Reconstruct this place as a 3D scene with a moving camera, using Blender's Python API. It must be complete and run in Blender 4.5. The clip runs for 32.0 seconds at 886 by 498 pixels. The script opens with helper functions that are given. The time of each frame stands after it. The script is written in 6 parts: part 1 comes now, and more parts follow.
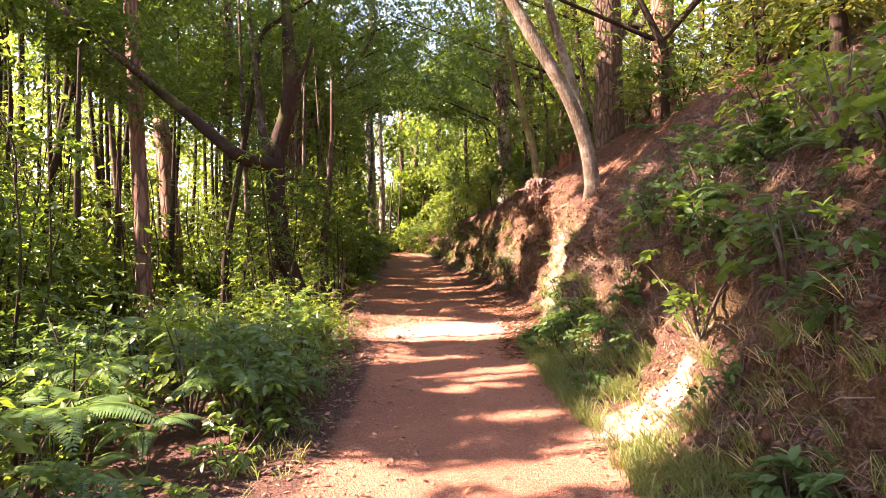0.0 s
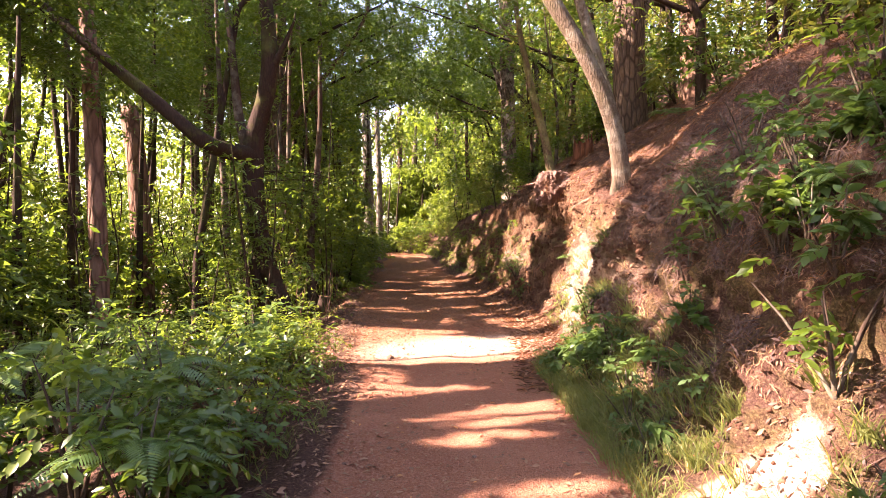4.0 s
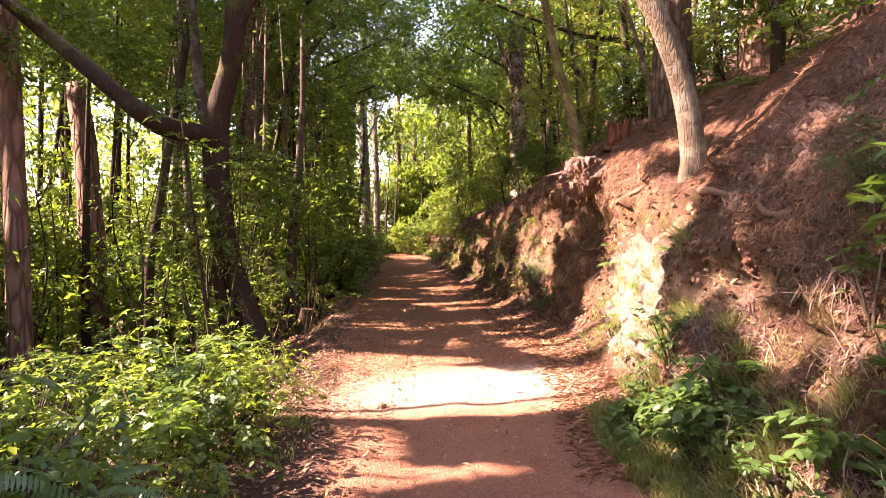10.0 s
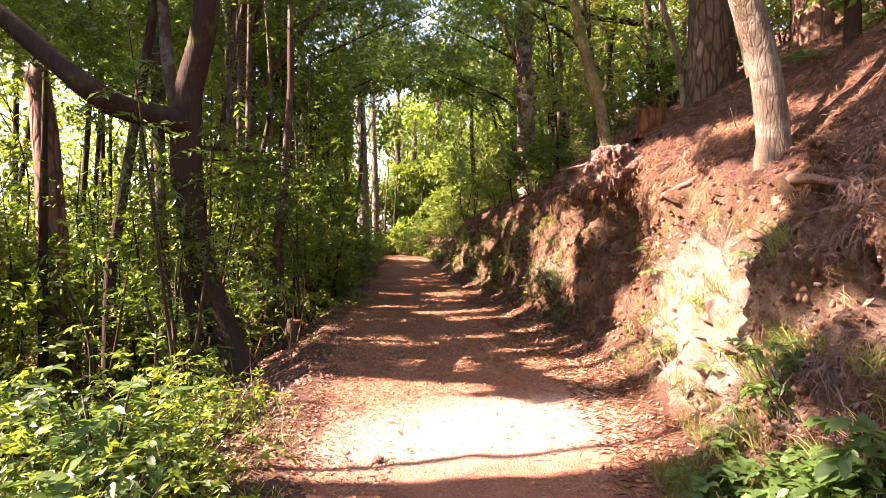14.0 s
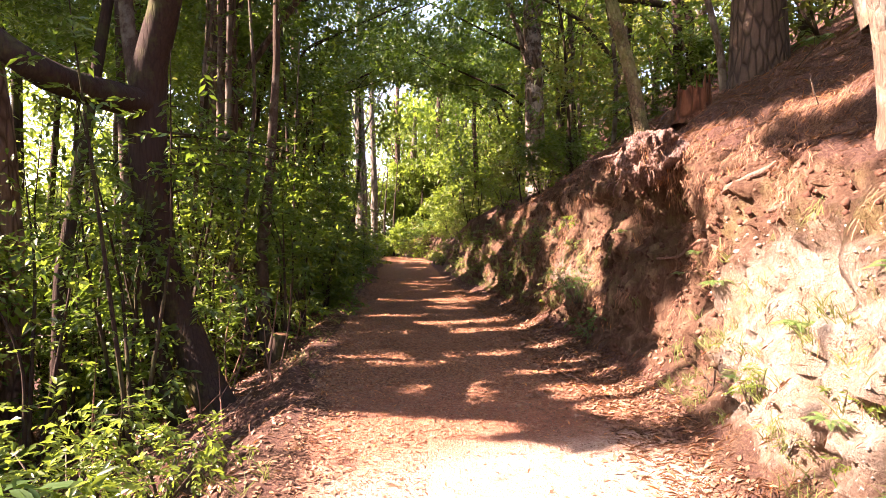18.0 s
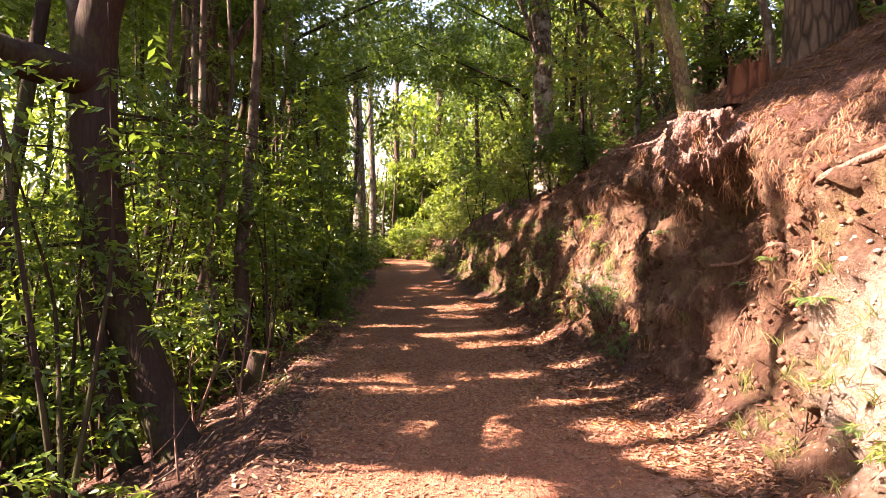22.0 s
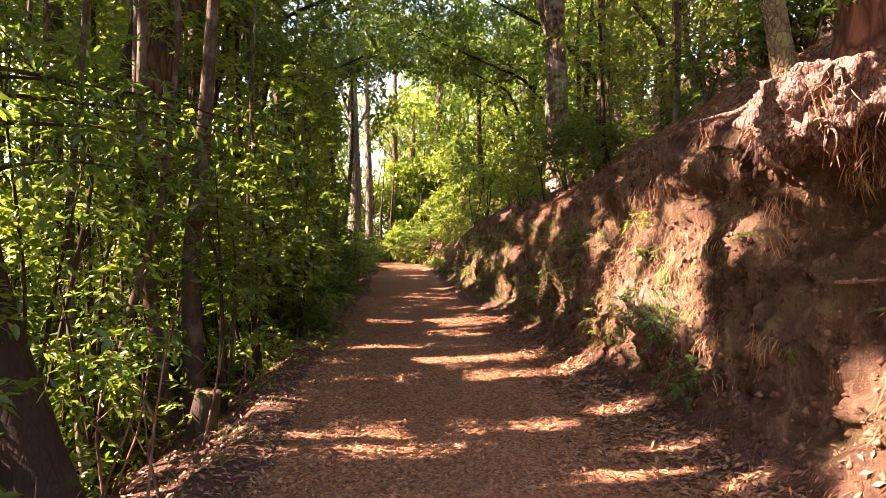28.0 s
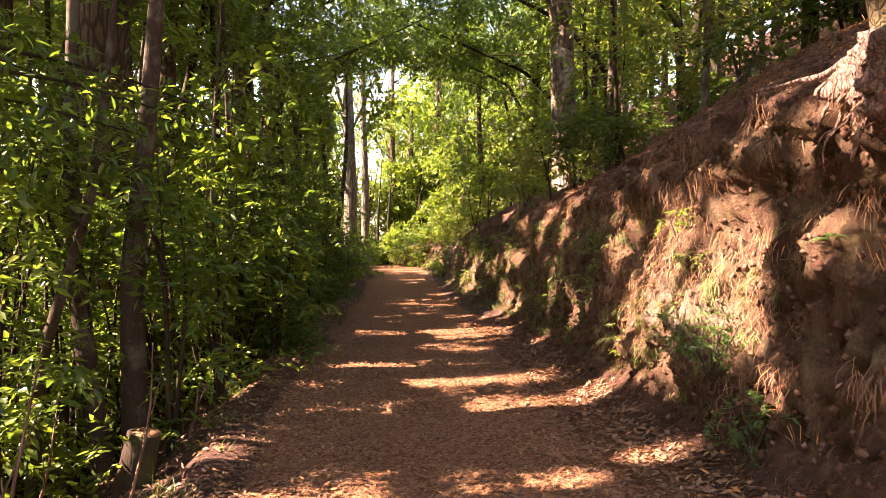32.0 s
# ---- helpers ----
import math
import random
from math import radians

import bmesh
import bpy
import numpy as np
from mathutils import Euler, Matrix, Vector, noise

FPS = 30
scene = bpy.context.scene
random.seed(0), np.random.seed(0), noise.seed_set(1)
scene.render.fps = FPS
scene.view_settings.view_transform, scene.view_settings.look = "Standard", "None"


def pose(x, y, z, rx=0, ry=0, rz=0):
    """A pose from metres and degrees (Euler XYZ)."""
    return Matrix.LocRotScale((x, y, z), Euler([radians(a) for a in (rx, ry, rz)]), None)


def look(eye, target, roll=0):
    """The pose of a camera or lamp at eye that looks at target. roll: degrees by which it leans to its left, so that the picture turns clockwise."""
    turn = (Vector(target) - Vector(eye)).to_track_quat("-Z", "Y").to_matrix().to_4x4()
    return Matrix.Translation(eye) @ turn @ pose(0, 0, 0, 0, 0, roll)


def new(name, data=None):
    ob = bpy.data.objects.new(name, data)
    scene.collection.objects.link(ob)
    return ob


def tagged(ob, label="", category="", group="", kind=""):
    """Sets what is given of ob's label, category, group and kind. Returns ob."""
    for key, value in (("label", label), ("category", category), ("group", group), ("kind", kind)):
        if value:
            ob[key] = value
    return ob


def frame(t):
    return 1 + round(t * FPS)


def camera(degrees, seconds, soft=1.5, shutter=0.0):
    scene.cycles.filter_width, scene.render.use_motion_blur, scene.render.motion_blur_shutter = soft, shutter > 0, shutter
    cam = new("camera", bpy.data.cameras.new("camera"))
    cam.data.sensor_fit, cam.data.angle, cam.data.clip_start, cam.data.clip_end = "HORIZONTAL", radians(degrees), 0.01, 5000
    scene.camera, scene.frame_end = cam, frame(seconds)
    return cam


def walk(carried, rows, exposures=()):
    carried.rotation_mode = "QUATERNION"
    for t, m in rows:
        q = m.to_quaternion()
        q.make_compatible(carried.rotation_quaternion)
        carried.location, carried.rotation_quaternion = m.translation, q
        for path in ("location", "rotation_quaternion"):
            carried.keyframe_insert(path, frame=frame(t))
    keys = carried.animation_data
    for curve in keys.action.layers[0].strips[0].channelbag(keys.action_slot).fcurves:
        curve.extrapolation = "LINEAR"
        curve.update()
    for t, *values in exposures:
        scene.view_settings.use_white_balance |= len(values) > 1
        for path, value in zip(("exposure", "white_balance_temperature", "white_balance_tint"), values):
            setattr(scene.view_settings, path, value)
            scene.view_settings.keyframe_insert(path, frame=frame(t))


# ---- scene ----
cam = camera(70, 32.0, soft=0.6)
PATH = [
    (0.0, (-0.021, -0.357, 1.600), (0.460, 9.630, 1.432), -0.27),
    (2.0, (0.017, 0.537, 1.608), (0.503, 10.523, 1.436), -0.27),
    (4.0, (0.040, 1.398, 1.617), (0.531, 11.384, 1.443), -0.27),
    (6.0, (0.048, 2.229, 1.625), (0.544, 12.215, 1.450), -0.27),
    (8.0, (0.046, 3.030, 1.634), (0.547, 13.016, 1.459), -0.27),
    (10.0, (0.035, 3.806, 1.643), (0.541, 13.791, 1.470), -0.27),
    (12.0, (0.018, 4.557, 1.651), (0.529, 14.542, 1.482), -0.27),
    (14.0, (-0.002, 5.285, 1.660), (0.514, 15.270, 1.495), -0.27),
    (16.0, (-0.023, 5.994, 1.668), (0.498, 15.979, 1.510), -0.27),
    (18.0, (-0.042, 6.684, 1.677), (0.484, 16.669, 1.526), -0.27),
    (20.0, (-0.057, 7.358, 1.685), (0.474, 17.343, 1.543), -0.27),
    (22.0, (-0.065, 8.018, 1.694), (0.471, 18.003, 1.562), -0.27),
    (24.0, (-0.064, 8.667, 1.702), (0.477, 18.652, 1.582), -0.27),
    (26.0, (-0.051, 9.306, 1.711), (0.495, 19.291, 1.604), -0.27),
    (28.0, (-0.024, 9.938, 1.720), (0.528, 19.922, 1.627), -0.27),
    (30.0, (0.021, 10.564, 1.728), (0.578, 20.548, 1.652), -0.27),
    (32.0, (0.085, 11.187, 1.737), (0.647, 21.171, 1.678), -0.27),
]
walk(cam, [(t, look(eye, target, roll)) for t, eye, target, roll in PATH], [(0.0, 3.52, 7600, 33), (9.0, 3.52, 7700, 36), (18.0, 3.48, 7300, 35), (24.0, 3.5, 7700, 35), (28.0, 3.56, 8000, 33), (32.0, 3.58, 8200, 30)])

# ---- light ----
SUN_EL = radians(40)
SUN_AZ = radians(-94)  # from +y towards +x: the sun stands to the left, a little behind the walker
TO_SUN = Vector((math.sin(SUN_AZ) * math.cos(SUN_EL), math.cos(SUN_AZ) * math.cos(SUN_EL), math.sin(SUN_EL)))
world = bpy.data.worlds.new("sky")
scene.world = world
world.use_nodes = True
wn = world.node_tree
sky = wn.nodes.new("ShaderNodeTexSky")
sky.sky_type, sky.sun_disc = "NISHITA", False
sky.sun_elevation, sky.sun_rotation = SUN_EL, SUN_AZ % (2 * math.pi)
wn.links.new(sky.outputs[0], wn.nodes["Background"].inputs[0])
wn.nodes["Background"].inputs[1].default_value = 0.086
sun_data = bpy.data.lights.new("sun", "SUN")
sun_data.energy, sun_data.angle, sun_data.color = 3.7, radians(0.53), (1.0, 0.93, 0.82)
sun = new("sun", sun_data)
sun.matrix_world = look(TO_SUN * 60, (0, 0, 0))

# ---- materials ----


class Mat:
    """A node material with a few short cuts."""

    def __init__(self, name):
        self.m = bpy.data.materials.new(name)
        self.m.use_nodes = True
        self.t = self.m.node_tree
        self.t.nodes.clear()
        self.out = self.t.nodes.new("ShaderNodeOutputMaterial")
        self.co = self.t.nodes.new("ShaderNodeNewGeometry").outputs["Position"]

    def add(self, kind, **inputs):
        n = self.t.nodes.new(kind)
        for k, v in inputs.items():
            self.put(n.inputs[k], v)
        return n

    def put(self, socket, v):
        if isinstance(v, bpy.types.NodeSocket):
            self.t.links.new(v, socket)
        else:
            socket.default_value = v

    def noise(self, scale, detail=4.0, rough=0.6, stretch=None, dist=0.0):
        co = self.co
        if stretch:
            mp = self.add("ShaderNodeMapping", Vector=co)
            mp.inputs["Scale"].default_value = stretch
            co = mp.outputs[0]
        n = self.add("ShaderNodeTexNoise", Vector=co, Scale=scale, Detail=detail, Roughness=rough, Distortion=dist)
        return n.outputs[0]

    def voronoi(self, scale, feature="F1", stretch=None):
        co = self.co
        if stretch:
            mp = self.add("ShaderNodeMapping", Vector=co)
            mp.inputs["Scale"].default_value = stretch
            co = mp.outputs[0]
        n = self.add("ShaderNodeTexVoronoi", Vector=co, Scale=scale)
        n.feature = feature
        return n

    def ramp(self, fac, *stops):
        n = self.add("ShaderNodeValToRGB", Fac=fac)
        e = n.color_ramp.elements
        while len(e) < len(stops):
            e.new(0.5)
        for el, (p, c) in zip(e, stops):
            el.position = p
            el.color = (*c, 1) if len(c) == 3 else c
        return n.outputs[0]

    def mix(self, fac, a, b, blend="MIX"):
        n = self.add("ShaderNodeMix")
        n.data_type, n.blend_type = "RGBA", blend
        for k, v in ((0, fac), (6, a), (7, b)):
            self.put(n.inputs[k], (*v, 1) if isinstance(v, tuple) and len(v) == 3 else v)
        return n.outputs[2]

    def math(self, op, a, b=0.5):
        n = self.add("ShaderNodeMath")
        n.operation = op
        self.put(n.inputs[0], a)
        self.put(n.inputs[1], b)
        return n.outputs[0]

    def bump(self, height, strength=0.5, distance=0.02, normal=None):
        n = self.add("ShaderNodeBump", Height=height, Strength=strength, Distance=distance)
        if normal is not None:
            self.put(n.inputs["Normal"], normal)
        return n.outputs[0]

    def surface(self, color, rough=0.9, normal=None, spec=0.3):
        p = self.add("ShaderNodeBsdfPrincipled")
        self.put(p.inputs["Base Color"], (*color, 1) if isinstance(color, tuple) else color)
        self.put(p.inputs["Roughness"], rough)
        self.put(p.inputs["Specular IOR Level"], spec)
        if normal is not None:
            self.put(p.inputs["Normal"], normal)
        self.t.links.new(p.outputs[0], self.out.inputs[0])
        return self.m


def leaf_material(name, dark, light, through_color, gloss=0.45, clear=0.4, tone_scale=0.6):
    """Leaves: each its own green, light shining through, a waxy gloss."""
    m = Mat(name)
    rnd = m.add("ShaderNodeNewGeometry").outputs["Random Per Island"]
    tone = m.math("MULTIPLY_ADD", m.noise(tone_scale, 3), 0.7)
    tone.node.inputs[2].default_value = -0.1
    t = m.math("ADD", m.math("MULTIPLY", rnd, 0.6), tone)
    col = m.ramp(t, (0.1, dark), (0.85, light))
    yellow = m.ramp(rnd, (0.0, (1, 1, 1)), (0.93, (1, 1, 1)), (0.97, (1.6, 1.25, 0.7)))
    col = m.mix(1.0, col, yellow, "MULTIPLY")
    tr = m.mix(0.75, col, through_color, "MIX")
    p = m.add("ShaderNodeBsdfPrincipled")
    m.put(p.inputs["Base Color"], col)
    p.inputs["Roughness"].default_value = gloss
    p.inputs["Specular IOR Level"].default_value = 0.45
    tl = m.add("ShaderNodeBsdfTranslucent", Color=tr)
    mx = m.add("ShaderNodeMixShader", Fac=clear)
    m.t.links.new(p.outputs[0], mx.inputs[1])
    m.t.links.new(tl.outputs[0], mx.inputs[2])
    m.t.links.new(mx.outputs[0], m.out.inputs[0])
    return m.m


def bark_material(name, dark, light, lichen=None, plate=9.0, stretch=(1, 1, 0.25), depth=0.03, moss=0.0, crackle=0.7):
    m = Mat(name)
    v = m.voronoi(plate, "DISTANCE_TO_EDGE", stretch).outputs["Distance"]
    crack = m.ramp(v, (0.0, (0, 0, 0)), (0.18, (1, 1, 1)))
    n = m.noise(plate * 2.5, 6, 0.65, stretch)
    col = m.mix(n, dark, light)
    col = m.mix(m.math("MULTIPLY", m.math("SUBTRACT", 1.0, crack), crackle), col, tuple(c * 0.35 for c in dark))
    if lichen:
        spot = m.ramp(m.noise(3.0, 5, 0.7), (0.48, (0, 0, 0)), (0.6, (1, 1, 1)))
        col = m.mix(m.math("MULTIPLY", spot, 0.8), col, lichen)
    if moss:
        green = m.ramp(m.noise(1.7, 5, 0.7), (0.5, (0, 0, 0)), (0.68, (1, 1, 1)))
        col = m.mix(m.math("MULTIPLY", green, moss), col, (0.11, 0.13, 0.03))
    h = m.math("ADD", m.math("MULTIPLY", crack, crackle), m.math("MULTIPLY", n, 0.8))
    return m.surface(col, 0.9, m.bump(h, 0.9, depth), 0.15)


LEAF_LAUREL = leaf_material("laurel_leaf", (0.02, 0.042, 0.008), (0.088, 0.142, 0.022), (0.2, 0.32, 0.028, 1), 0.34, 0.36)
# lighter copy of the laurel leaf: sunlight on foliage partly put into the colour
LEAF_SUNNY = leaf_material("sunlit_leaf", (0.042, 0.075, 0.012), (0.135, 0.185, 0.028), (0.34, 0.45, 0.045, 1), 0.4, 0.45)
LEAF_OLIVE = leaf_material("olive_leaf", (0.035, 0.045, 0.01), (0.12, 0.13, 0.025), (0.3, 0.32, 0.05, 1), 0.5, 0.45)
LEAF_HERB = leaf_material("herb_leaf", (0.03, 0.062, 0.01), (0.095, 0.15, 0.025), (0.24, 0.37, 0.04, 1), 0.38, 0.4, 2.0)
LEAF_WEED = leaf_material("weed_leaf", (0.03, 0.065, 0.015), (0.08, 0.14, 0.035), (0.2, 0.32, 0.05, 1), 0.5, 0.35, 2.0)
FERN_LEAF = leaf_material("fern_leaf", (0.04, 0.09, 0.025), (0.12, 0.2, 0.06), (0.25, 0.4, 0.06, 1), 0.35, 0.3, 3.0)
NEEDLE_LEAF = leaf_material("pine_needle", (0.03, 0.05, 0.015), (0.09, 0.13, 0.04), (0.2, 0.28, 0.06, 1), 0.5, 0.25)
GRASS_LEAF = leaf_material("grass_blade", (0.05, 0.085, 0.02), (0.2, 0.21, 0.065), (0.3, 0.34, 0.08, 1), 0.6, 0.4, 3.0)
STRAW = leaf_material("straw", (0.28, 0.2, 0.09), (0.55, 0.43, 0.22), (0.5, 0.4, 0.2, 1), 0.7, 0.2, 3.0)
DRY_LEAF = leaf_material("dry_leaf", (0.09, 0.035, 0.02), (0.36, 0.19, 0.11), (0.35, 0.18, 0.08, 1), 0.7, 0.12, 4.0)
DRY_NEEDLE = leaf_material("dry_needle", (0.11, 0.045, 0.025), (0.34, 0.17, 0.09), (0.3, 0.15, 0.07, 1), 0.7, 0.1, 4.0)
DEAD_STALK = leaf_material("dead_stalk", (0.035, 0.02, 0.018), (0.18, 0.105, 0.085), (0.2, 0.12, 0.08, 1), 0.8, 0.1, 4.0)
BARK_PINE = bark_material("pine_bark", (0.06, 0.037, 0.027), (0.19, 0.125, 0.09), plate=10, depth=0.035)
BARK_FLAKING = bark_material("flaking_pine_bark", (0.08, 0.05, 0.036), (0.22, 0.15, 0.11), lichen=(0.4, 0.33, 0.27), plate=8, depth=0.04)
BARK_RED = bark_material("red_bark", (0.12, 0.055, 0.04), (0.36, 0.21, 0.15), plate=7, depth=0.03)
BARK_DARK = bark_material("dark_bark", (0.022, 0.013, 0.01), (0.062, 0.037, 0.027), plate=18, depth=0.015, moss=0.45, crackle=0.25, stretch=(1, 1, 0.15))
BARK_SAPLING = bark_material("sapling_bark", (0.038, 0.023, 0.017), (0.105, 0.068, 0.048), lichen=(0.15, 0.13, 0.1), plate=24, depth=0.008, crackle=0.25)
BARK_PALE = bark_material("pale_bark", (0.08, 0.052, 0.038), (0.21, 0.15, 0.108), lichen=(0.27, 0.22, 0.175), plate=26, stretch=(1, 1, 0.2), depth=0.022, moss=0.3, crackle=0.34)
BARK_GREY = bark_material("grey_bark", (0.12, 0.095, 0.075), (0.27, 0.225, 0.18), plate=6, depth=0.02)
BARK_MOSSY = bark_material("mossy_bark", (0.09, 0.06, 0.035), (0.27, 0.19, 0.11), lichen=(0.26, 0.24, 0.1), plate=30, stretch=(1, 1, 0.5), depth=0.025, moss=0.8, crackle=0.5)
TORN_ROOT = bark_material("torn_root_wood", (0.09, 0.042, 0.034), (0.42, 0.26, 0.21), plate=28, depth=0.03, crackle=0.5, stretch=(1, 1, 0.4))
ROOT_BARK = bark_material("root_bark", (0.1, 0.05, 0.036), (0.36, 0.22, 0.165), plate=45, depth=0.015, crackle=0.4)
ROTTEN_WOOD = bark_material("rotten_wood", (0.07, 0.024, 0.014), (0.3, 0.11, 0.055), plate=9, stretch=(1, 1, 0.12), depth=0.04)
CUT_WOOD = bark_material("cut_wood", (0.3, 0.14, 0.07), (0.5, 0.27, 0.14), plate=30, stretch=(1, 1, 1), depth=0.004)


def stone_material():
    m = Mat("pale_stone")
    n = m.noise(9, 6, 0.65)
    col = m.ramp(n, (0.3, (0.2, 0.14, 0.1)), (0.7, (0.48, 0.4, 0.33)))
    return m.surface(col, 0.9, m.bump(n, 0.7, 0.02), 0.2)


STONE = stone_material()


def clod_material():
    m = Mat("clod_earth")
    rnd = m.add("ShaderNodeNewGeometry").outputs["Random Per Island"]
    col = m.ramp(rnd, (0.0, (0.065, 0.03, 0.021)), (0.6, (0.16, 0.08, 0.052)), (1.0, (0.33, 0.21, 0.145)))
    n = m.noise(60, 4, 0.7)
    return m.surface(m.mix(n, col, (0.1, 0.045, 0.03)), 0.95, m.bump(n, 0.6, 0.01), 0.1)


CLOD = clod_material()


def terrain_material():
    """Trodden red earth, a bare eroded bank and a slope under pine needles, told apart by the masks of the sheet."""
    m = Mat("forest_ground")
    at = m.add("ShaderNodeAttribute")
    at.attribute_name = "zone"
    sep = m.add("ShaderNodeSeparateColor", Color=at.outputs["Color"])
    trod, bare, chalk_sun, duff = sep.outputs[0], sep.outputs[1], sep.outputs[2], at.outputs["Alpha"]
    big, mid, fine = m.noise(0.9, 4), m.noise(6, 6, 0.7), m.noise(45, 5, 0.7)
    grit = m.voronoi(70).outputs["Distance"]
    litter = m.ramp(m.math("MULTIPLY_ADD", mid, 0.6), (0.25, (0.07, 0.034, 0.027)), (0.55, (0.16, 0.08, 0.06)), (0.8, (0.29, 0.16, 0.115)))
    litter.node.inputs[0].links[0].from_node.inputs[2].default_value = 0.2
    fibre = m.ramp(m.noise(26, 6, 0.75, (1, 1, 0.35), 1.2), (0.38, (0, 0, 0)), (0.62, (1, 1, 1)))
    litter = m.mix(m.math("MULTIPLY", fibre, 0.65), litter, (0.055, 0.024, 0.017))
    litter = m.mix(m.math("MULTIPLY", m.ramp(fine, (0.5, (0, 0, 0)), (0.68, (1, 1, 1))), 0.5), litter, (0.36, 0.2, 0.13))
    ochre = m.ramp(m.noise(2.6, 6, 0.75), (0.42, (0, 0, 0)), (0.6, (1, 1, 1)))
    litter = m.mix(m.math("MULTIPLY", m.math("MULTIPLY", ochre, chalk_sun), 0.6), litter, m.ramp(fine, (0.4, (0.09, 0.075, 0.025)), (0.6, (0.26, 0.2, 0.075))))
    earth = m.ramp(big, (0.3, (0.26, 0.094, 0.055)), (0.7, (0.35, 0.142, 0.086)))
    earth = m.mix(m.math("MULTIPLY", m.ramp(fine, (0.46, (0, 0, 0)), (0.62, (1, 1, 1))), 0.6), earth, (0.43, 0.22, 0.15))
    earth = m.mix(m.math("MULTIPLY", m.ramp(m.noise(80, 4, 0.7), (0.36, (1, 1, 1)), (0.46, (0, 0, 0))), 0.6), earth, (0.1, 0.042, 0.028))
    earth = m.mix(m.math("MULTIPLY", m.ramp(grit, (0.1, (1, 1, 1)), (0.3, (0, 0, 0))), 0.3), earth, (0.17, 0.085, 0.055))
    crumbs = m.ramp(m.voronoi(38).outputs["Color"], (0.3, (0.1, 0.042, 0.02)), (0.55, (0.27, 0.115, 0.05)), (0.8, (0.42, 0.22, 0.11)))
    earth = m.mix(m.math("MULTIPLY", duff, m.ramp(m.noise(14, 5, 0.7), (0.36, (0.25, 0.25, 0.25)), (0.6, (0.85, 0.85, 0.85)))), earth, crumbs)
    # pale dust, with the glare of the sun pools put into its colour
    sun_dust = m.ramp(m.math("ADD", chalk_sun, m.math("MULTIPLY", mid, 0.5)), (0.4, (0, 0, 0)), (0.8, (1, 1, 1)))
    earth = m.mix(m.math("MULTIPLY", sun_dust, 0.75), earth, m.ramp(fine, (0.35, (0.34, 0.2, 0.14)), (0.62, (0.55, 0.43, 0.34))))
    streak = m.noise(5, 6, 0.7, (1, 1, 0.22), 0.6)
    clay = m.ramp(streak, (0.3, (0.072, 0.037, 0.024)), (0.5, (0.16, 0.088, 0.055)), (0.72, (0.36, 0.235, 0.145)))
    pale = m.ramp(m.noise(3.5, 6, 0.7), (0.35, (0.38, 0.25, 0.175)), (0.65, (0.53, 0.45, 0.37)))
    clay = m.mix(m.math("MULTIPLY", m.ramp(m.math("ADD", chalk_sun, m.math("MULTIPLY", mid, 0.6)), (0.55, (0, 0, 0)), (0.85, (1, 1, 1))), 0.9), clay, pale)
    moss = m.ramp(m.noise(1.6, 6, 0.75), (0.52, (0, 0, 0)), (0.66, (1, 1, 1)))
    clay = m.mix(m.math("MULTIPLY", moss, 0.42), clay, (0.17, 0.16, 0.05))
    clay = m.mix(m.math("MULTIPLY", fibre, 0.45), clay, (0.09, 0.036, 0.022))
    edge = m.math("MULTIPLY_ADD", m.math("SUBTRACT", mid, 0.5), 0.9)
    m.put(edge.node.inputs[2], bare)
    trod_edge = m.math("MULTIPLY_ADD", m.math("SUBTRACT", mid, 0.5), 0.8)
    m.put(trod_edge.node.inputs[2], trod)
    col = m.mix(m.ramp(trod_edge, (0.35, (0, 0, 0)), (0.65, (1, 1, 1))), litter, earth)
    col = m.mix(m.ramp(edge, (0.35, (0, 0, 0)), (0.65, (1, 1, 1))), col, clay)
    h = m.math("ADD", m.math("SUBTRACT", m.math("MULTIPLY", mid, 0.8), m.math("MULTIPLY", m.math("MULTIPLY", fibre, m.math("SUBTRACT", 1.0, trod)), 0.5)), m.math("ADD", m.math("MULTIPLY", fine, 0.5), m.math("MULTIPLY", grit, 0.25)))
    return m.surface(col, 0.95, m.bump(h, 0.9, 0.05), 0.15)


GROUND = terrain_material()

# ---- mesh helpers ----
RNG = np.random.default_rng(7)


def unit(a):
    return a / np.maximum(np.linalg.norm(a, axis=-1, keepdims=True), 1e-9)


def _hash(i, j, k):
    n = i * np.uint32(374761393) + j * np.uint32(668265263) + k * np.uint32(2147483647) + np.uint32(1013904223)
    n = (n ^ (n >> np.uint32(13))) * np.uint32(1274126177)
    return ((n ^ (n >> np.uint32(16))) & np.uint32(0xFFFF)) * np.float32(1 / 65535.0)


def vnoise(x, y, z):
    """Smooth value noise, 0 to 1, on arrays."""
    x, y, z = np.broadcast_arrays(np.asarray(x, float), np.asarray(y, float), np.asarray(z, float))
    lo = [np.floor(np.atleast_1d(a)) for a in (x, y, z)]
    f = [np.atleast_1d(a) - b for a, b in zip((x, y, z), lo)]
    i, j, k = (b.astype(np.int64).astype(np.uint32) for b in lo)
    u, v, w = (a * a * (3 - 2 * a) for a in f)
    out = 0
    for a in (0, 1):
        for b in (0, 1):
            for c in (0, 1):
                out = out + _hash(i + np.uint32(a), j + np.uint32(b), k + np.uint32(c)) * (u if a else 1 - u) * (v if b else 1 - v) * (w if c else 1 - w)
    return out.reshape(x.shape)


def fbm(x, y, z=0.0, octaves=4, gain=0.5):
    out, amp, total = 0, 1.0, 0.0
    for o in range(octaves):
        s = 2.0**o
        out = out + amp * vnoise(x * s + 17 * o, y * s - 9 * o, np.asarray(z) * s + 5 * o)
        total += amp
        amp *= gain
    return out / total


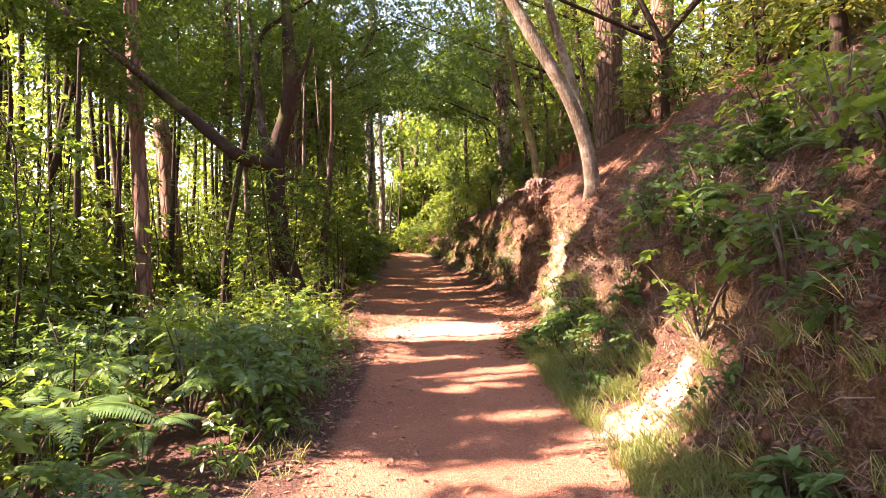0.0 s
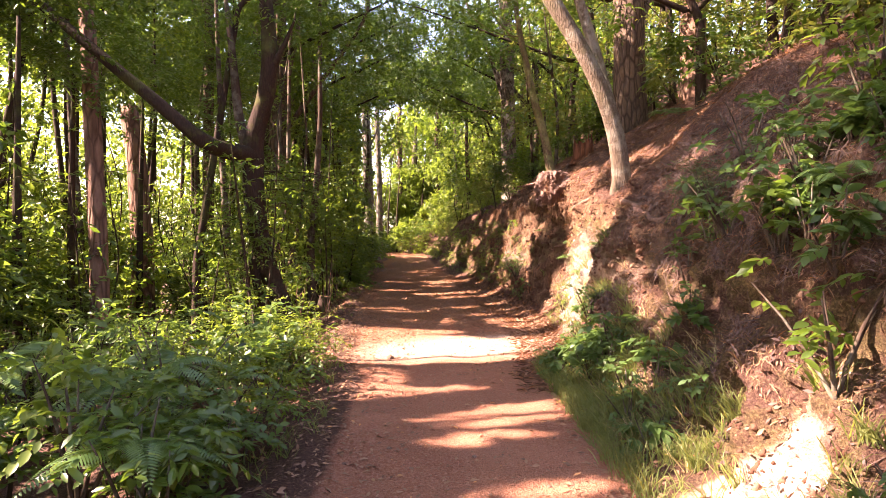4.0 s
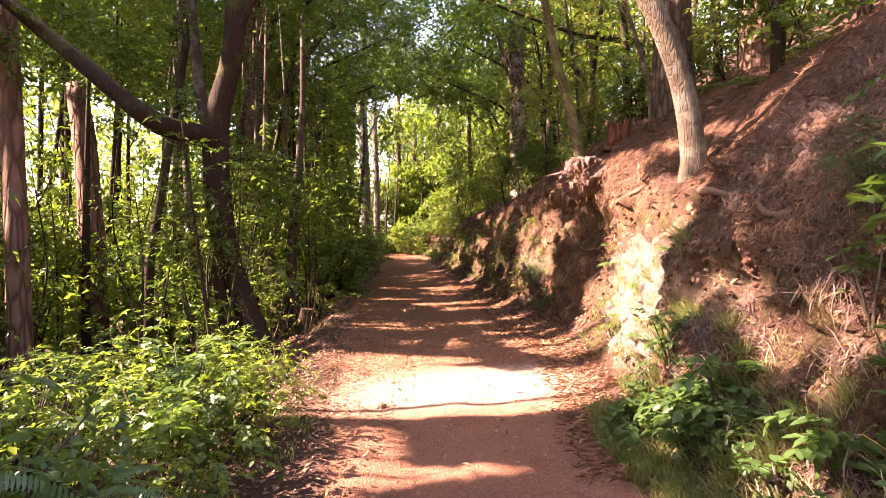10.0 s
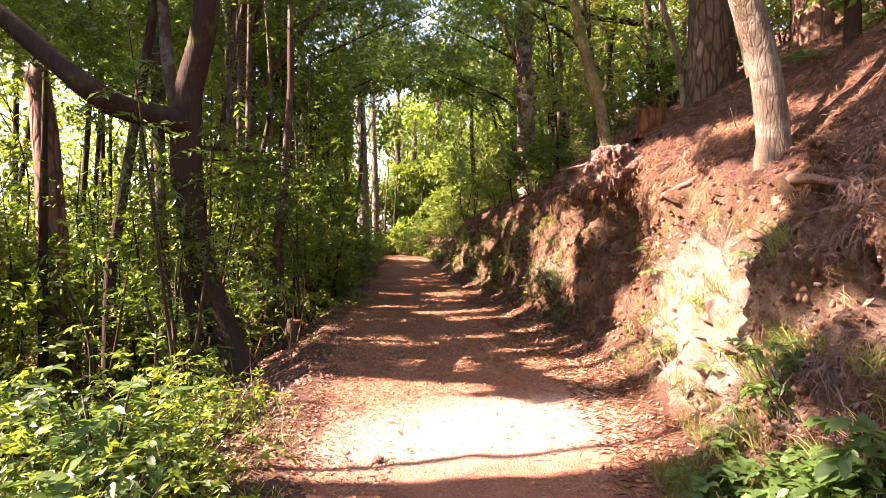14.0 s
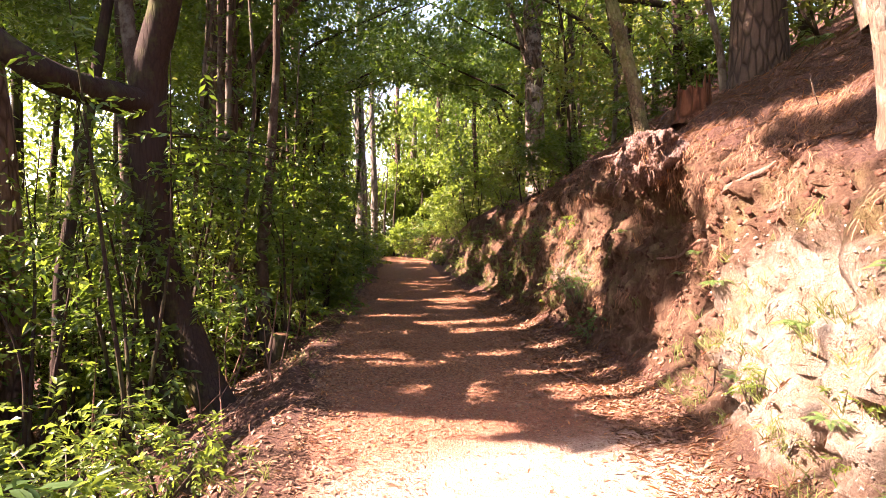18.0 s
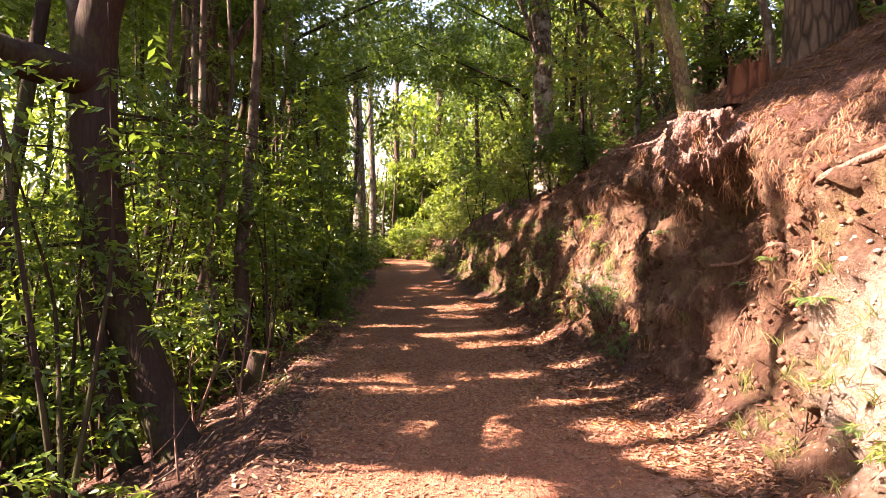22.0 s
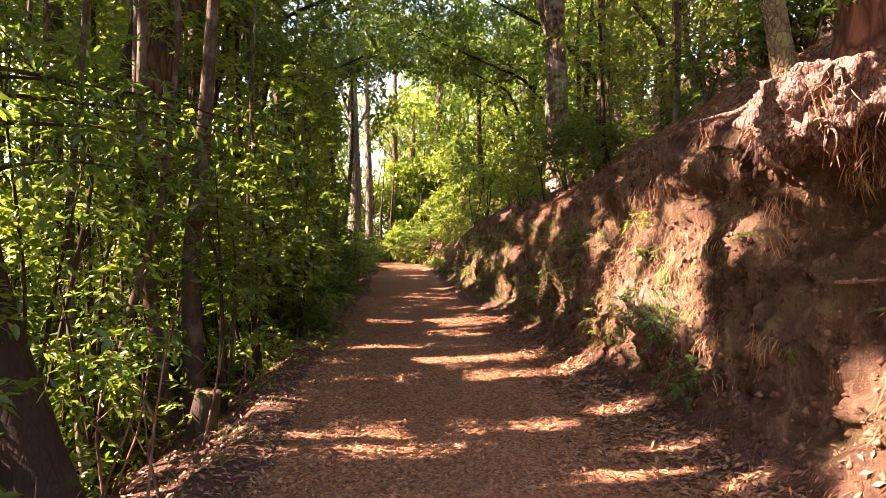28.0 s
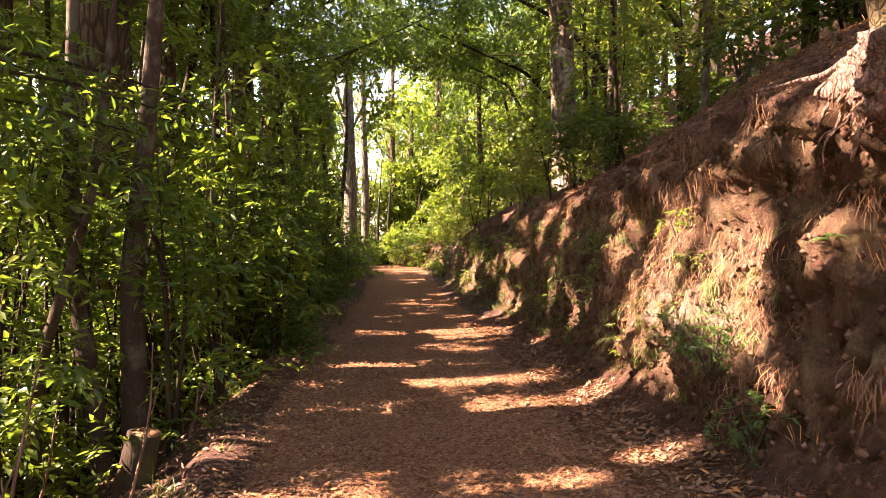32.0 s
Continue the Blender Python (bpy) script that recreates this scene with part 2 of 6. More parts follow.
def raw_mesh(name, verts, faces, mat, smooth=False):
    """A mesh from an array of vertices and an array of faces of one size."""
    me = bpy.data.meshes.new(name)
    verts, faces = np.ascontiguousarray(verts, np.float32), np.ascontiguousarray(faces, np.int32)
    n = faces.shape[1]
    me.vertices.add(len(verts))
    me.vertices.foreach_set("co", verts.ravel())
    me.loops.add(faces.size)
    me.loops.foreach_set("vertex_index", faces.ravel())
    me.polygons.add(len(faces))
    me.polygons.foreach_set("loop_start", np.arange(0, faces.size, n, dtype=np.int32))
    if smooth:
        me.polygons.foreach_set("use_smooth", np.ones(len(faces), bool))
    me.materials.append(mat)
    me.update(calc_edges=True)
    return me


def thing(name, place, label, category, group="", kind=""):
    ob = new(name)
    ob.empty_display_size = 0.2
    ob.location = place
    return tagged(ob, label, category, group, kind)


def part(name, me, parent, label=""):
    """A mesh in world coordinates as a part of a thing that stands, unturned, at its place."""
    ob = new(name, me)
    ob.parent = parent
    up = parent
    base = Vector((0, 0, 0))
    while up is not None:
        base += up.location
        up = up.parent
    me.transform(Matrix.Translation(-base))
    return tagged(ob, label)


def leaf_arrays(p, d, s, w, rng, up=0.5, hi=False, fold=0.12):
    """Leaves as small folded blades: p bases, d directions, s lengths, w width to length."""
    n = len(p)
    nrm = rng.normal(size=(n, 3))
    nrm[:, 2] += up * 3
    side = unit(np.cross(d, nrm))
    nrm = unit(np.cross(side, d))
    s = np.broadcast_to(np.asarray(s, float), (n,))[:, None]
    w = np.broadcast_to(np.asarray(w, float), (n,))[:, None]
    half = side * s * w * 0.5
    droop = -nrm * s * 0.1
    if not hi:
        mid = p + d * s * 0.45 + nrm * s * w * fold
        v = np.stack([p, mid + half, p + d * s + droop, mid - half], 1)
        f = np.array([[0, 1, 2], [0, 2, 3]])
    else:
        a, b = p + d * s * 0.28, p + d * s * 0.62 + droop * 0.3
        lift = nrm * s * w * fold
        v = np.stack([p, a + half * 0.85 + lift, b + half * 0.85 + lift, p + d * s + droop, b - half * 0.85 + lift, a - half * 0.85 + lift, b], 1)
        f = np.array([[0, 1, 6], [1, 2, 6], [2, 3, 6], [3, 4, 6], [4, 5, 6], [5, 0, 6]])
    k = v.shape[1]
    faces = (f[None] + (np.arange(n) * k)[:, None, None]).reshape(-1, 3)
    return v.reshape(-1, 3), faces


def joined(*pairs):
    vs, fs, base = [], [], 0
    for v, f in pairs:
        vs.append(v)
        fs.append(f + base)
        base += len(v)
    return np.concatenate(vs), np.concatenate(fs)


def tube_arrays(points, radii, seg=12, rough=0.08, seed=0, step=None):
    """A tapered, slightly lumpy limb along points; quads, with closed ends."""
    pts, rad = np.asarray(points, float), np.asarray(radii, float)
    seg += seg % 2
    t = np.r_[0, np.cumsum(np.linalg.norm(np.diff(pts, axis=0), axis=1))]
    n = max(3, int(t[-1] / (step or max(0.12, rad.max() * 0.8))) + 1)
    u = np.linspace(0, t[-1], n)
    # smooth the corners of the line
    c = np.stack([np.interp(u, t, pts[:, a]) for a in range(3)], 1)
    for _ in range(3):
        c[1:-1] = (c[:-2] + 2 * c[1:-1] + c[2:]) / 4
    r = np.interp(u, t, rad)
    tan = unit(np.gradient(c, axis=0))
    ref = np.array([1.0, 0, 0]) if abs(tan[0, 0]) < 0.9 else np.array([0, 1.0, 0])
    a = unit(np.cross(tan, ref))
    b = np.cross(tan, a)
    th = np.linspace(0, 2 * np.pi, seg, endpoint=False)
    ring = a[:, None] * np.cos(th)[None, :, None] + b[:, None] * np.sin(th)[None, :, None]
    if rad.max() < 0.045:
        lump = 1 + rough * 0.6 * np.sin(u[:, None] * 23 + seed + th[None] * 2)
    else:
        lump = 1 + rough * 2 * (fbm(ring[..., 0] * 1.5 + seed * 7.1, ring[..., 1] * 1.5 + u[:, None] * 2.0, ring[..., 2] * 1.5 + seed, 3) - 0.5)
    v = c[:, None] + ring * (r[:, None] * lump)[..., None]
    idx = np.arange(n * seg).reshape(n, seg)
    nx = np.roll(idx, -1, axis=1)
    f = np.stack([idx[:-1], nx[:-1], nx[1:], idx[1:]], -1).reshape(-1, 4)
    v = np.concatenate([v.reshape(-1, 3), c[:1], c[-1:]])
    e0, e1 = len(v) - 2, len(v) - 1
    lo = np.stack([idx[0, 1::2], idx[0, 0::2], np.full(seg // 2, e0), np.roll(idx[0, 1::2], 1)], 1)
    hi = np.stack([np.roll(idx[-1, 1::2], 1), idx[-1, 0::2], idx[-1, 1::2], np.full(seg // 2, e1)], 1)
    return v, np.concatenate([f, lo, hi])


def tube(name, points, radii, mat, parent, seg=12, rough=0.08, seed=0, label="", step=None):
    v, f = tube_arrays(points, radii, seg, rough, seed, step)
    return part(name, raw_mesh(name, v, f, mat, True), parent, label)


# ---- the lie of the land ----
Y_TOE = [-40, 2, 4.3, 8.8, 11, 13, 15.5, 18, 21, 24, 27, 31, 46, 60, 200]
X_TOE = [1.45, 1.5, 1.55, 1.7, 2.05, 2.25, 2.1, 1.95, 1.95, 1.75, 1.4, 1.2, 1.0, -2.6, -2.6]
Y_LEFT = [-40, 0, 3.5, 5, 8, 11, 14, 16, 22, 32, 45, 60, 200]
X_LEFT = [-1.2, -1.05, -0.95, -0.75, -0.7, -0.95, -1.1, -1.25, -1.35, -1.5, -1.7, -5.4, -5.4]
S_BANK = [0.0, 0.3, 0.5, 0.62, 0.72, 0.82, 0.92, 1.05, 1.6, 2.9, 3.8, 10.0, 40.0, 400.0]
Z_BANK = [0.0, 0.12, 0.35, 0.75, 1.3, 1.9, 2.45, 2.8, 3.25, 3.9, 4.4, 8.0, 20.0, 60.0]
Z_NEAR = [0.0, 0.1, 0.26, 0.4, 0.55, 0.76, 1.05, 1.42, 2.2, 3.2, 3.9, 7.6, 20.0, 60.0]
Y_LIP = [-40, 8.5, 10.6, 12.5, 14.2, 200]
K_LIP = [0.8, 0.8, 0.8, 0.88, 1.0, 1.0]  # the lip of the bank climbs along the path


EDGE_Y = np.linspace(-40, 60, 800)
EDGE_X = 0.5 * (fbm(EDGE_Y * 0.7, 3.0, 1.0, 3) - 0.5)


def edge_wave(y):
    """How far the outer rim of the path strays from its line."""
    return np.interp(y, EDGE_Y, EDGE_X)


def path_z(y):
    return 0.012 * (np.clip(y, -40, 48) - 10)


def smooth(a, lo, hi):
    u = np.clip((a - lo) / (hi - lo), 0, 1)
    return u * u * (3 - 2 * u)


def bank_z(s, y):
    """Height above the path of the bank, s metres to the right of its toe."""
    far = 1 - 0.2 * smooth(y, 17, 24) - 0.35 * smooth(y, 27, 42)
    near = 1 - smooth(y, 8.0, 10.2)
    lip = 1 - (1 - np.interp(y, Y_LIP, K_LIP)) * (1 - smooth(s, 1.05, 3.2))
    z = np.interp(s, S_BANK, Z_BANK) * lip * (1 - near) + np.interp(s, S_BANK, Z_NEAR) * near
    return z * np.where(s < 3, far, far + (1 - far) * smooth(s, 3, 10))


def ground_z(x, y):
    """The smooth height of the land at a place."""
    x, y = np.asarray(x, float), np.asarray(y, float)
    toe, left = np.interp(y, Y_TOE, X_TOE), np.interp(y, Y_LEFT, X_LEFT) + edge_wave(y)
    s = x - toe
    d = left - x
    berm = 0.05 * np.exp(-(((d - 0.25) / 0.25) ** 2)) * smooth(y, 8, 12)
    fall = -(0.12 + 0.33 * smooth(y, 8.5, 13)) * np.clip(d - 0.3, 0, 3) - 0.3 * np.clip(d - 3.3, 0, 40) - 0.02 * np.clip(d - 43, 0, 400)
    worn = -0.04 * np.clip(1 - ((x - (toe + left) / 2) / np.maximum((toe - left) / 2, 0.1)) ** 2, 0, 1)
    return path_z(y) + np.where(s > 0, bank_z(np.maximum(s, 0), y), 0) + np.where(d > -0.3, berm + fall, 0) + worn


def spread(*spans):
    """Grid lines: (from, to, step), ever so slightly uneven."""
    out = [np.arange(a, b, s) for a, b, s in spans]
    return np.r_[np.concatenate(out), spans[-1][1]]


# hollows (+) and bulges (-) of the bank: along, height, half widths, depth
HOLLOWS = [(14.3, 1.95, 0.7, 0.34, 0.6), (14.7, 2.7, 0.5, 0.25, -0.35), (8.6, 1.25, 0.6, 0.25, 0.25), (7.6, 1.0, 0.5, 0.2, 0.2), (6.0, 1.05, 0.8, 0.25, 0.2), (13.5, 1.0, 0.8, 0.6, 0.22), (16.9, 1.1, 0.7, 0.6, -0.3), (11.0, 0.75, 1.0, 0.45, -0.22),
           (24.5, 1.7, 0.4, 0.35, 0.4), (18.6, 1.9, 0.5, 0.3, 0.3), (20.5, 1.4, 0.5, 0.5, -0.25), (12.6, 2.2, 0.6, 0.25, -0.2), (9.6, 2.0, 0.5, 0.25, 0.3)]


def build_ground():
    ys = spread((-400, -60, 40), (-60, -6, 3), (-6, 0, 0.4), (0, 2, 0.12), (2, 22, 0.06), (22, 34, 0.14), (34, 60, 0.5), (60, 120, 5), (120, 800, 60))
    # across: from the far left, over the path, up the bank by steps that are even along its face
    sx = spread((-600, -60, 60), (-60, -12, 4), (-12, -4, 0.5), (-4, -1.0, 0.09), (-1.0, 0.0, 0.06))
    sb = spread((0.0, 0.42, 0.04), (0.42, 1.12, 0.0145), (1.12, 3.0, 0.055), (3.0, 8, 0.25), (8, 30, 2), (30, 600, 50))
    toe, left = np.interp(ys, Y_TOE, X_TOE), np.interp(ys, Y_LEFT, X_LEFT) + edge_wave(ys)
    xa = left[:, None] + (sx[None] + 0.0)
    mid = np.linspace(0.02, 0.98, 44)
    xm = left[:, None] + (toe - left)[:, None] * mid[None]
    xb = toe[:, None] + sb[None]
    x = np.concatenate([xa, xm, xb], 1)
    y = np.repeat(ys[:, None], x.shape[1], 1)
    z = ground_z(x, y)
    s, d = x - toe[:, None], left[:, None] - x
    near = smooth(y, -8, 0) * (1 - smooth(y, 36, 60))
    # the face: buttresses, hollows, runnels
    face = smooth(s, 0.25, 0.55) * (1 - smooth(s, 1.0, 1.6)) * (0.75 + 0.25 * smooth(y, 7.5, 10)) * (1 - 0.5 * smooth(y, 26, 34))
    rib = fbm(y * 0.9, z * 0.7, 4.0, 3) - 0.5
    chip = fbm(y * 2.6, z * 2.9, 9.0, 4, 0.6) - 0.5
    shelf = np.abs(fbm(y * 1.3, z * 3.4, 2.0, 4, 0.55) - 0.5)
    knob = fbm(y * 7.5, z * 7.5, 6.0, 3, 0.6) - 0.5
    crumb = fbm(y * 19, z * 15, 3.0, 2, 0.6) - 0.5
    rill = fbm(y * 5.5, z * 1.1, 12.0, 3, 0.6) - 0.5
    push = 0.55 * rib + 0.4 * chip - 0.42 * shelf + 0.2 * knob + 0.17 * crumb + 0.22 * rill + 0.5 * np.clip(fbm(y * 6.5, z * 6.5, 21.0, 3, 0.6) - 0.56, 0, 1)
    push = 0.36 * np.tanh(push / 0.36) * (1 - 0.4 * smooth(y, 17, 22))
    for cy, cz, ry, rz, dx in HOLLOWS:
        push = push + dx * np.exp(-(((y - cy) / ry) ** 2) - ((z - cz) / rz) ** 2)
    x2 = x + face * push * near
    start = 1 - smooth(y, 7.5, 9.5)
    bumpy = (fbm(x * 2.5, y * 2.5, 3.3, 4) - 0.5) * (0.22 + 0.2 * start) * smooth(s, 0.1, 0.5) + (fbm(x * 9, y * 9, 6.1, 3, 0.6) - 0.5) * (0.05 + 0.16 * start) * smooth(s, 0.2, 0.6) + (fbm(x * 0.7, y * 0.7, 8.1, 3) - 0.5) * 0.5 * smooth(s, 1.3, 3)
    rough_l = (fbm(x * 3, y * 3, 1.7, 4) - 0.5) * 0.25 * smooth(d, 0.0, 0.7)
    tread = (fbm(x * 2.2, y * 1.2, 5.5, 4) - 0.5) * 0.07 + (fbm(x * 9, y * 9, 2.5, 2) - 0.5) * 0.022
    z2 = z + (bumpy + rough_l + tread) * near
    idx = np.arange(x.size).reshape(x.shape)
    f = np.stack([idx[:-1, :-1], idx[:-1, 1:], idx[1:, 1:], idx[1:, :-1]], -1).reshape(-1, 4)
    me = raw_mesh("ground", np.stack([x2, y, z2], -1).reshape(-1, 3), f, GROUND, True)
    trod = (1 - smooth(s, -0.25, 0.25)) * (1 - smooth(d, -0.3, 0.1))
    bare = smooth(s, 0.3, 0.5) * (1 - smooth(s, 0.9, 1.15)) * smooth(y, 7.8, 9.8)
    # pale chalk of the bank; on the path also the painted sun band
    chalk_sun = np.exp(-(((y - 10.9) / 1.5) ** 2)) * np.exp(-(((z - 0.95) / 0.75) ** 2)) + 0.75 * np.exp(-(((y - 10.7 - 0.35 * np.clip(x, -1, 2)) / 0.75) ** 2)) * smooth(x, -1.4, 0.6) * trod + 0.55 * np.exp(-(((y - 16.6) / 0.8) ** 2)) * np.exp(-(((z - 1.0) / 0.5) ** 2))
    # a pale bare patch, whitened in the mask for the sun on it
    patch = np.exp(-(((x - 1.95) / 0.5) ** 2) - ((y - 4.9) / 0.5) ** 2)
    trod, chalk_sun = np.maximum(trod, smooth(patch, 0.25, 0.7)), chalk_sun + 0.9 * patch
    chalk_sun = chalk_sun + 0.9 * smooth(s, 0.2, 0.5) * (1 - smooth(s, 1.1, 2.0)) * (1 - smooth(y, 7.5, 9.5)) * (1 - patch)
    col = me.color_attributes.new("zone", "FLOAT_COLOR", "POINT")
    col.data.foreach_set("color", np.stack([trod, bare, chalk_sun, smooth(y, 11.3, 15)], -1).astype(np.float32).ravel())
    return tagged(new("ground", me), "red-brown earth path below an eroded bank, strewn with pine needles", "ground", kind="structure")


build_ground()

# ---- gaps in the canopy, through which the sun falls ----
TS = np.array(TO_SUN)
GAP_H = unit(np.cross(TS, (0, 0, 1.0)))
GAP_V = np.cross(GAP_H, TS)
# a place that the sun reaches, half width along the path, half height across the beam
GAPS = [
    ((0.35, 10.35, 0.0), 0.68, 1.1), ((-0.5, 11.0, 0.0), 0.35, 0.5), ((2.3, 10.5, 0.5), 1.0, 0.7), ((2.85, 11.05, 1.4), 1.15, 0.75),
    ((3.7, 12.2, 3.1), 0.9, 0.12), ((2.75, 17.0, 1.3), 0.55, 0.5), ((1.3, 22.3, 0.1), 0.5, 0.4),
    ((2.2, 5.0, 0.35), 0.75, 0.65), ((1.55, 4.5, 0.1), 0.5, 0.35), ((2.5, 12.7, 0.55), 0.65, 0.5), ((1.6, 10.7, 0.1), 0.6, 0.5), ((0.9, 4.15, 0.0), 0.2, 0.5), ((-0.1, 3.4, 0.0), 0.22, 0.6), ((-1.9, 8.7, 0.7), 1.1, 0.6),
    ((2.8, 14.5, 2.85), 0.8, 0.28), ((2.6, 13.6, 0.9), 0.35, 0.35), ((2.6, 16.9, 1.3), 0.5, 0.4), ((1.24, 23.1, 0.0), 0.45, 0.45), ((0.87, 18.95, 0.0), 0.16, 0.4), ((1.5, 17.7, 0.0), 0.22, 0.42), ((1.05, 15.65, 0.0), 0.04, 0.3), ((3.0, 12.6, 2.0), 0.75, 0.5), ((0.6, 6.7, 0.0), 0.08, 0.35), ((2.0, 8.4, 0.3), 0.3, 0.25), ((2.1, 7.2, 0.4), 0.2, 0.2), ((2.9, 13.0, 1.6), 0.4, 0.35), ((-0.7, 11.9, 0.0), 0.3, 0.45), ((0.4, 11.6, 0.0), 0.25, 0.45), ((-1.0, 12.5, 0.0), 0.2, 0.3), ((-1.75, 10.9, 0.4), 0.5, 0.4), ((1.1, 7.6, 0.0), 0.1, 0.3), ((0.2, 8.3, 0.0), 0.06, 0.4), ((0.9, 5.6, 0.0), 0.06, 0.3), ((3.2, 13.3, 2.6), 0.5, 0.25), ((-1.8, 18.4, 0.05), 0.6, 0.1), ((1.9, 14.6, 0.1), 0.3, 0.25), ((-0.6, 12.5, 0.0), 0.22, 0.35), ((0.3, 12.3, 0.0), 0.16, 0.35), ((-0.3, 19.9, 0.0), 0.12, 0.3), ((2.5, 10.5, 4.1), 0.3, 0.8), ((-0.4, 46.0, 0.4), 1.6, 0.8), ((-0.5, 53.5, 2.5), 1.8, 1.6), ((1.5, 54.5, 4.0), 1.2, 1.5), ((-2.5, 54.0, 5.0), 1.0, 1.2), ((0.8, 7.3, 0.0), 0.16, 0.5),
    ((3.3, 13.7, 2.9), 0.45, 0.2), ((2.15, 12.9, 0.35), 0.6, 0.5), ((2.55, 13.4, 0.9), 0.4, 0.4), ((2.75, 16.2, 1.5), 0.3, 0.4), ((2.5, 17.7, 0.9), 0.4, 0.35), ((1.9, 24.5, 0.6), 0.6, 0.4), ((2.0, 29.0, 0.8), 0.8, 0.4), ((1.9, 13.2, 0.1), 0.25, 0.3), ((-1.3, 16.5, 0.0), 0.5, 0.12),
    ((1.7, 14.6, 0.1), 0.12, 0.3), ((2.0, 17.8, 0.1), 0.2, 0.3), ((0.3, 14.0, 0.0), 0.08, 0.5),
    ((4.1, 26.4, 3.6), 0.5, 0.5), ((1.0, 42.0, 1.0), 1.5, 0.5), ((-1.8, 3.9, 0.7), 0.6, 0.45), ((-2.8, 4.6, 0.8), 0.5, 0.4), ((-3.6, 6.2, 0.9), 0.6, 0.4), ((-3.0, 7.6, 0.9), 0.6, 0.4), ((-4.4, 4.4, 1.0), 0.6, 0.5),
]
N_MAIN = len(GAPS)
for _n in range(44):
    (GAPS if _n % 2 else []).append(((RNG.uniform(-1.0, 1.9), 12.5 + 34 * RNG.random() ** 1.2, 0.05), RNG.uniform(0.05, 0.14), RNG.uniform(0.15, 0.5)))
for _n in range(68):
    GAPS.append(((RNG.uniform(2.3, 4.2), RNG.uniform(8, 27), RNG.uniform(0.5, 3.2)), RNG.uniform(0.08, 0.22), RNG.uniform(0.08, 0.3)))
for _n in range(48):
    (GAPS if _n % 2 else []).append(((RNG.uniform(-5.5, -1.2), RNG.uniform(0, 11.5), RNG.uniform(0.3, 1.0)), RNG.uniform(0.12, 0.4), RNG.uniform(0.12, 0.35)))
for _n in range(50):
    GAPS.append(((RNG.uniform(-9, -3.5), RNG.uniform(11, 26), RNG.uniform(0.5, 4.0)), RNG.uniform(0.2, 0.45), RNG.uniform(0.2, 0.4)))
for _n in range(110):
    GAPS.append(((RNG.uniform(-3.6, -1.8), RNG.uniform(15, 48), RNG.uniform(0.2, 6.0)), RNG.uniform(0.12, 0.35), RNG.uniform(0.12, 0.35)))
for _n in range(22):
    GAPS.append(((RNG.uniform(-5, 6), RNG.uniform(33, 60), RNG.uniform(1, 10)), RNG.uniform(0.3, 0.8), RNG.uniform(0.3, 0.8)))
for _n in range(40):
    GAPS.append(((RNG.uniform(3.5, 7), RNG.uniform(17, 34), RNG.uniform(3.5, 7.5)), RNG.uniform(0.15, 0.4), RNG.uniform(0.15, 0.4)))
for _n in range(60):
    GAPS.append(((RNG.uniform(-5.5, -2.0), RNG.uniform(12.5, 20), RNG.uniform(-0.6, 1.8)), RNG.uniform(0.12, 0.35), RNG.uniform(0.12, 0.3)))
rg = np.random.default_rng(77)
for _n in range(16):
    GAPS.append(((rg.uniform(1.9, 2.5), rg.uniform(7.8, 9.8), rg.uniform(0.2, 1.6)), rg.uniform(0.1, 0.26), rg.uniform(0.1, 0.26)))
for _n in range(9):
    GAPS.append(((rg.uniform(1.7, 2.3), rg.uniform(5.4, 8.2), rg.uniform(0.1, 0.5)), rg.uniform(0.1, 0.2), rg.uniform(0.1, 0.2)))
for _n in range(20):
    GAPS.append(((rg.uniform(2.1, 3.5), rg.uniform(2.5, 8), rg.uniform(0.7, 2.5)), rg.uniform(0.1, 0.22), rg.uniform(0.1, 0.25)))
for _n in range(90):
    _x = rg.uniform(-11, -4.6)
    GAPS.append(((_x, rg.uniform(7, 24), rg.uniform(0.8, max(1.0, min(7.0, (-2.4 - _x) / 1.19)))), rg.uniform(0.25, 0.55), rg.uniform(0.25, 0.5)))
for _n in range(62):
    _y = rg.uniform(15, 34)
    GAPS.append(((float(np.interp(_y, Y_TOE, X_TOE)) + rg.uniform(0.1, 1.3), _y, rg.uniform(0.2, 2.4)), rg.uniform(0.1, 0.3), rg.uniform(0.12, 0.32)))
for _n in range(22):
    GAPS.append(((rg.uniform(-3.4, -1.9), rg.uniform(12.5, 18.5), rg.uniform(-0.3, 1.4)), rg.uniform(0.15, 0.35), rg.uniform(0.12, 0.3)))
for _n in range(32):
    GAPS.append(((rg.uniform(-5.5, -2.75), rg.uniform(14, 21), rg.uniform(0.4, 3.6)), rg.uniform(0.2, 0.36), rg.uniform(0.18, 0.34)))
for _n in range(60):
    GAPS.append(((rg.uniform(-5.2, -2.0), rg.uniform(12.5, 24), rg.uniform(0.3, 4.0)), rg.uniform(0.15, 0.4), rg.uniform(0.15, 0.35)))
def strays(c):
    """A chance gap whose beam would reach the shaded stretch of the path."""
    x, y, z = np.array(c) - TS * (c[2] / TS[2])
    return (12.6 < y < 21 and -1.7 < x < 1.5 and c[0] > -2.7) or (4.8 < y < 9.3 and -1.5 < x < 1.0)


GAPS = GAPS[:N_MAIN] + [g for g in GAPS[N_MAIN:] if not strays(g[0])]
GAP_C = np.array([g[0] for g in GAPS])
GAP_MAIN = (np.arange(len(GAPS)) < N_MAIN)[:, None]
GAP_R = np.array([g[1:] for g in GAPS]) + 0.03 + 0.05 * GAP_MAIN
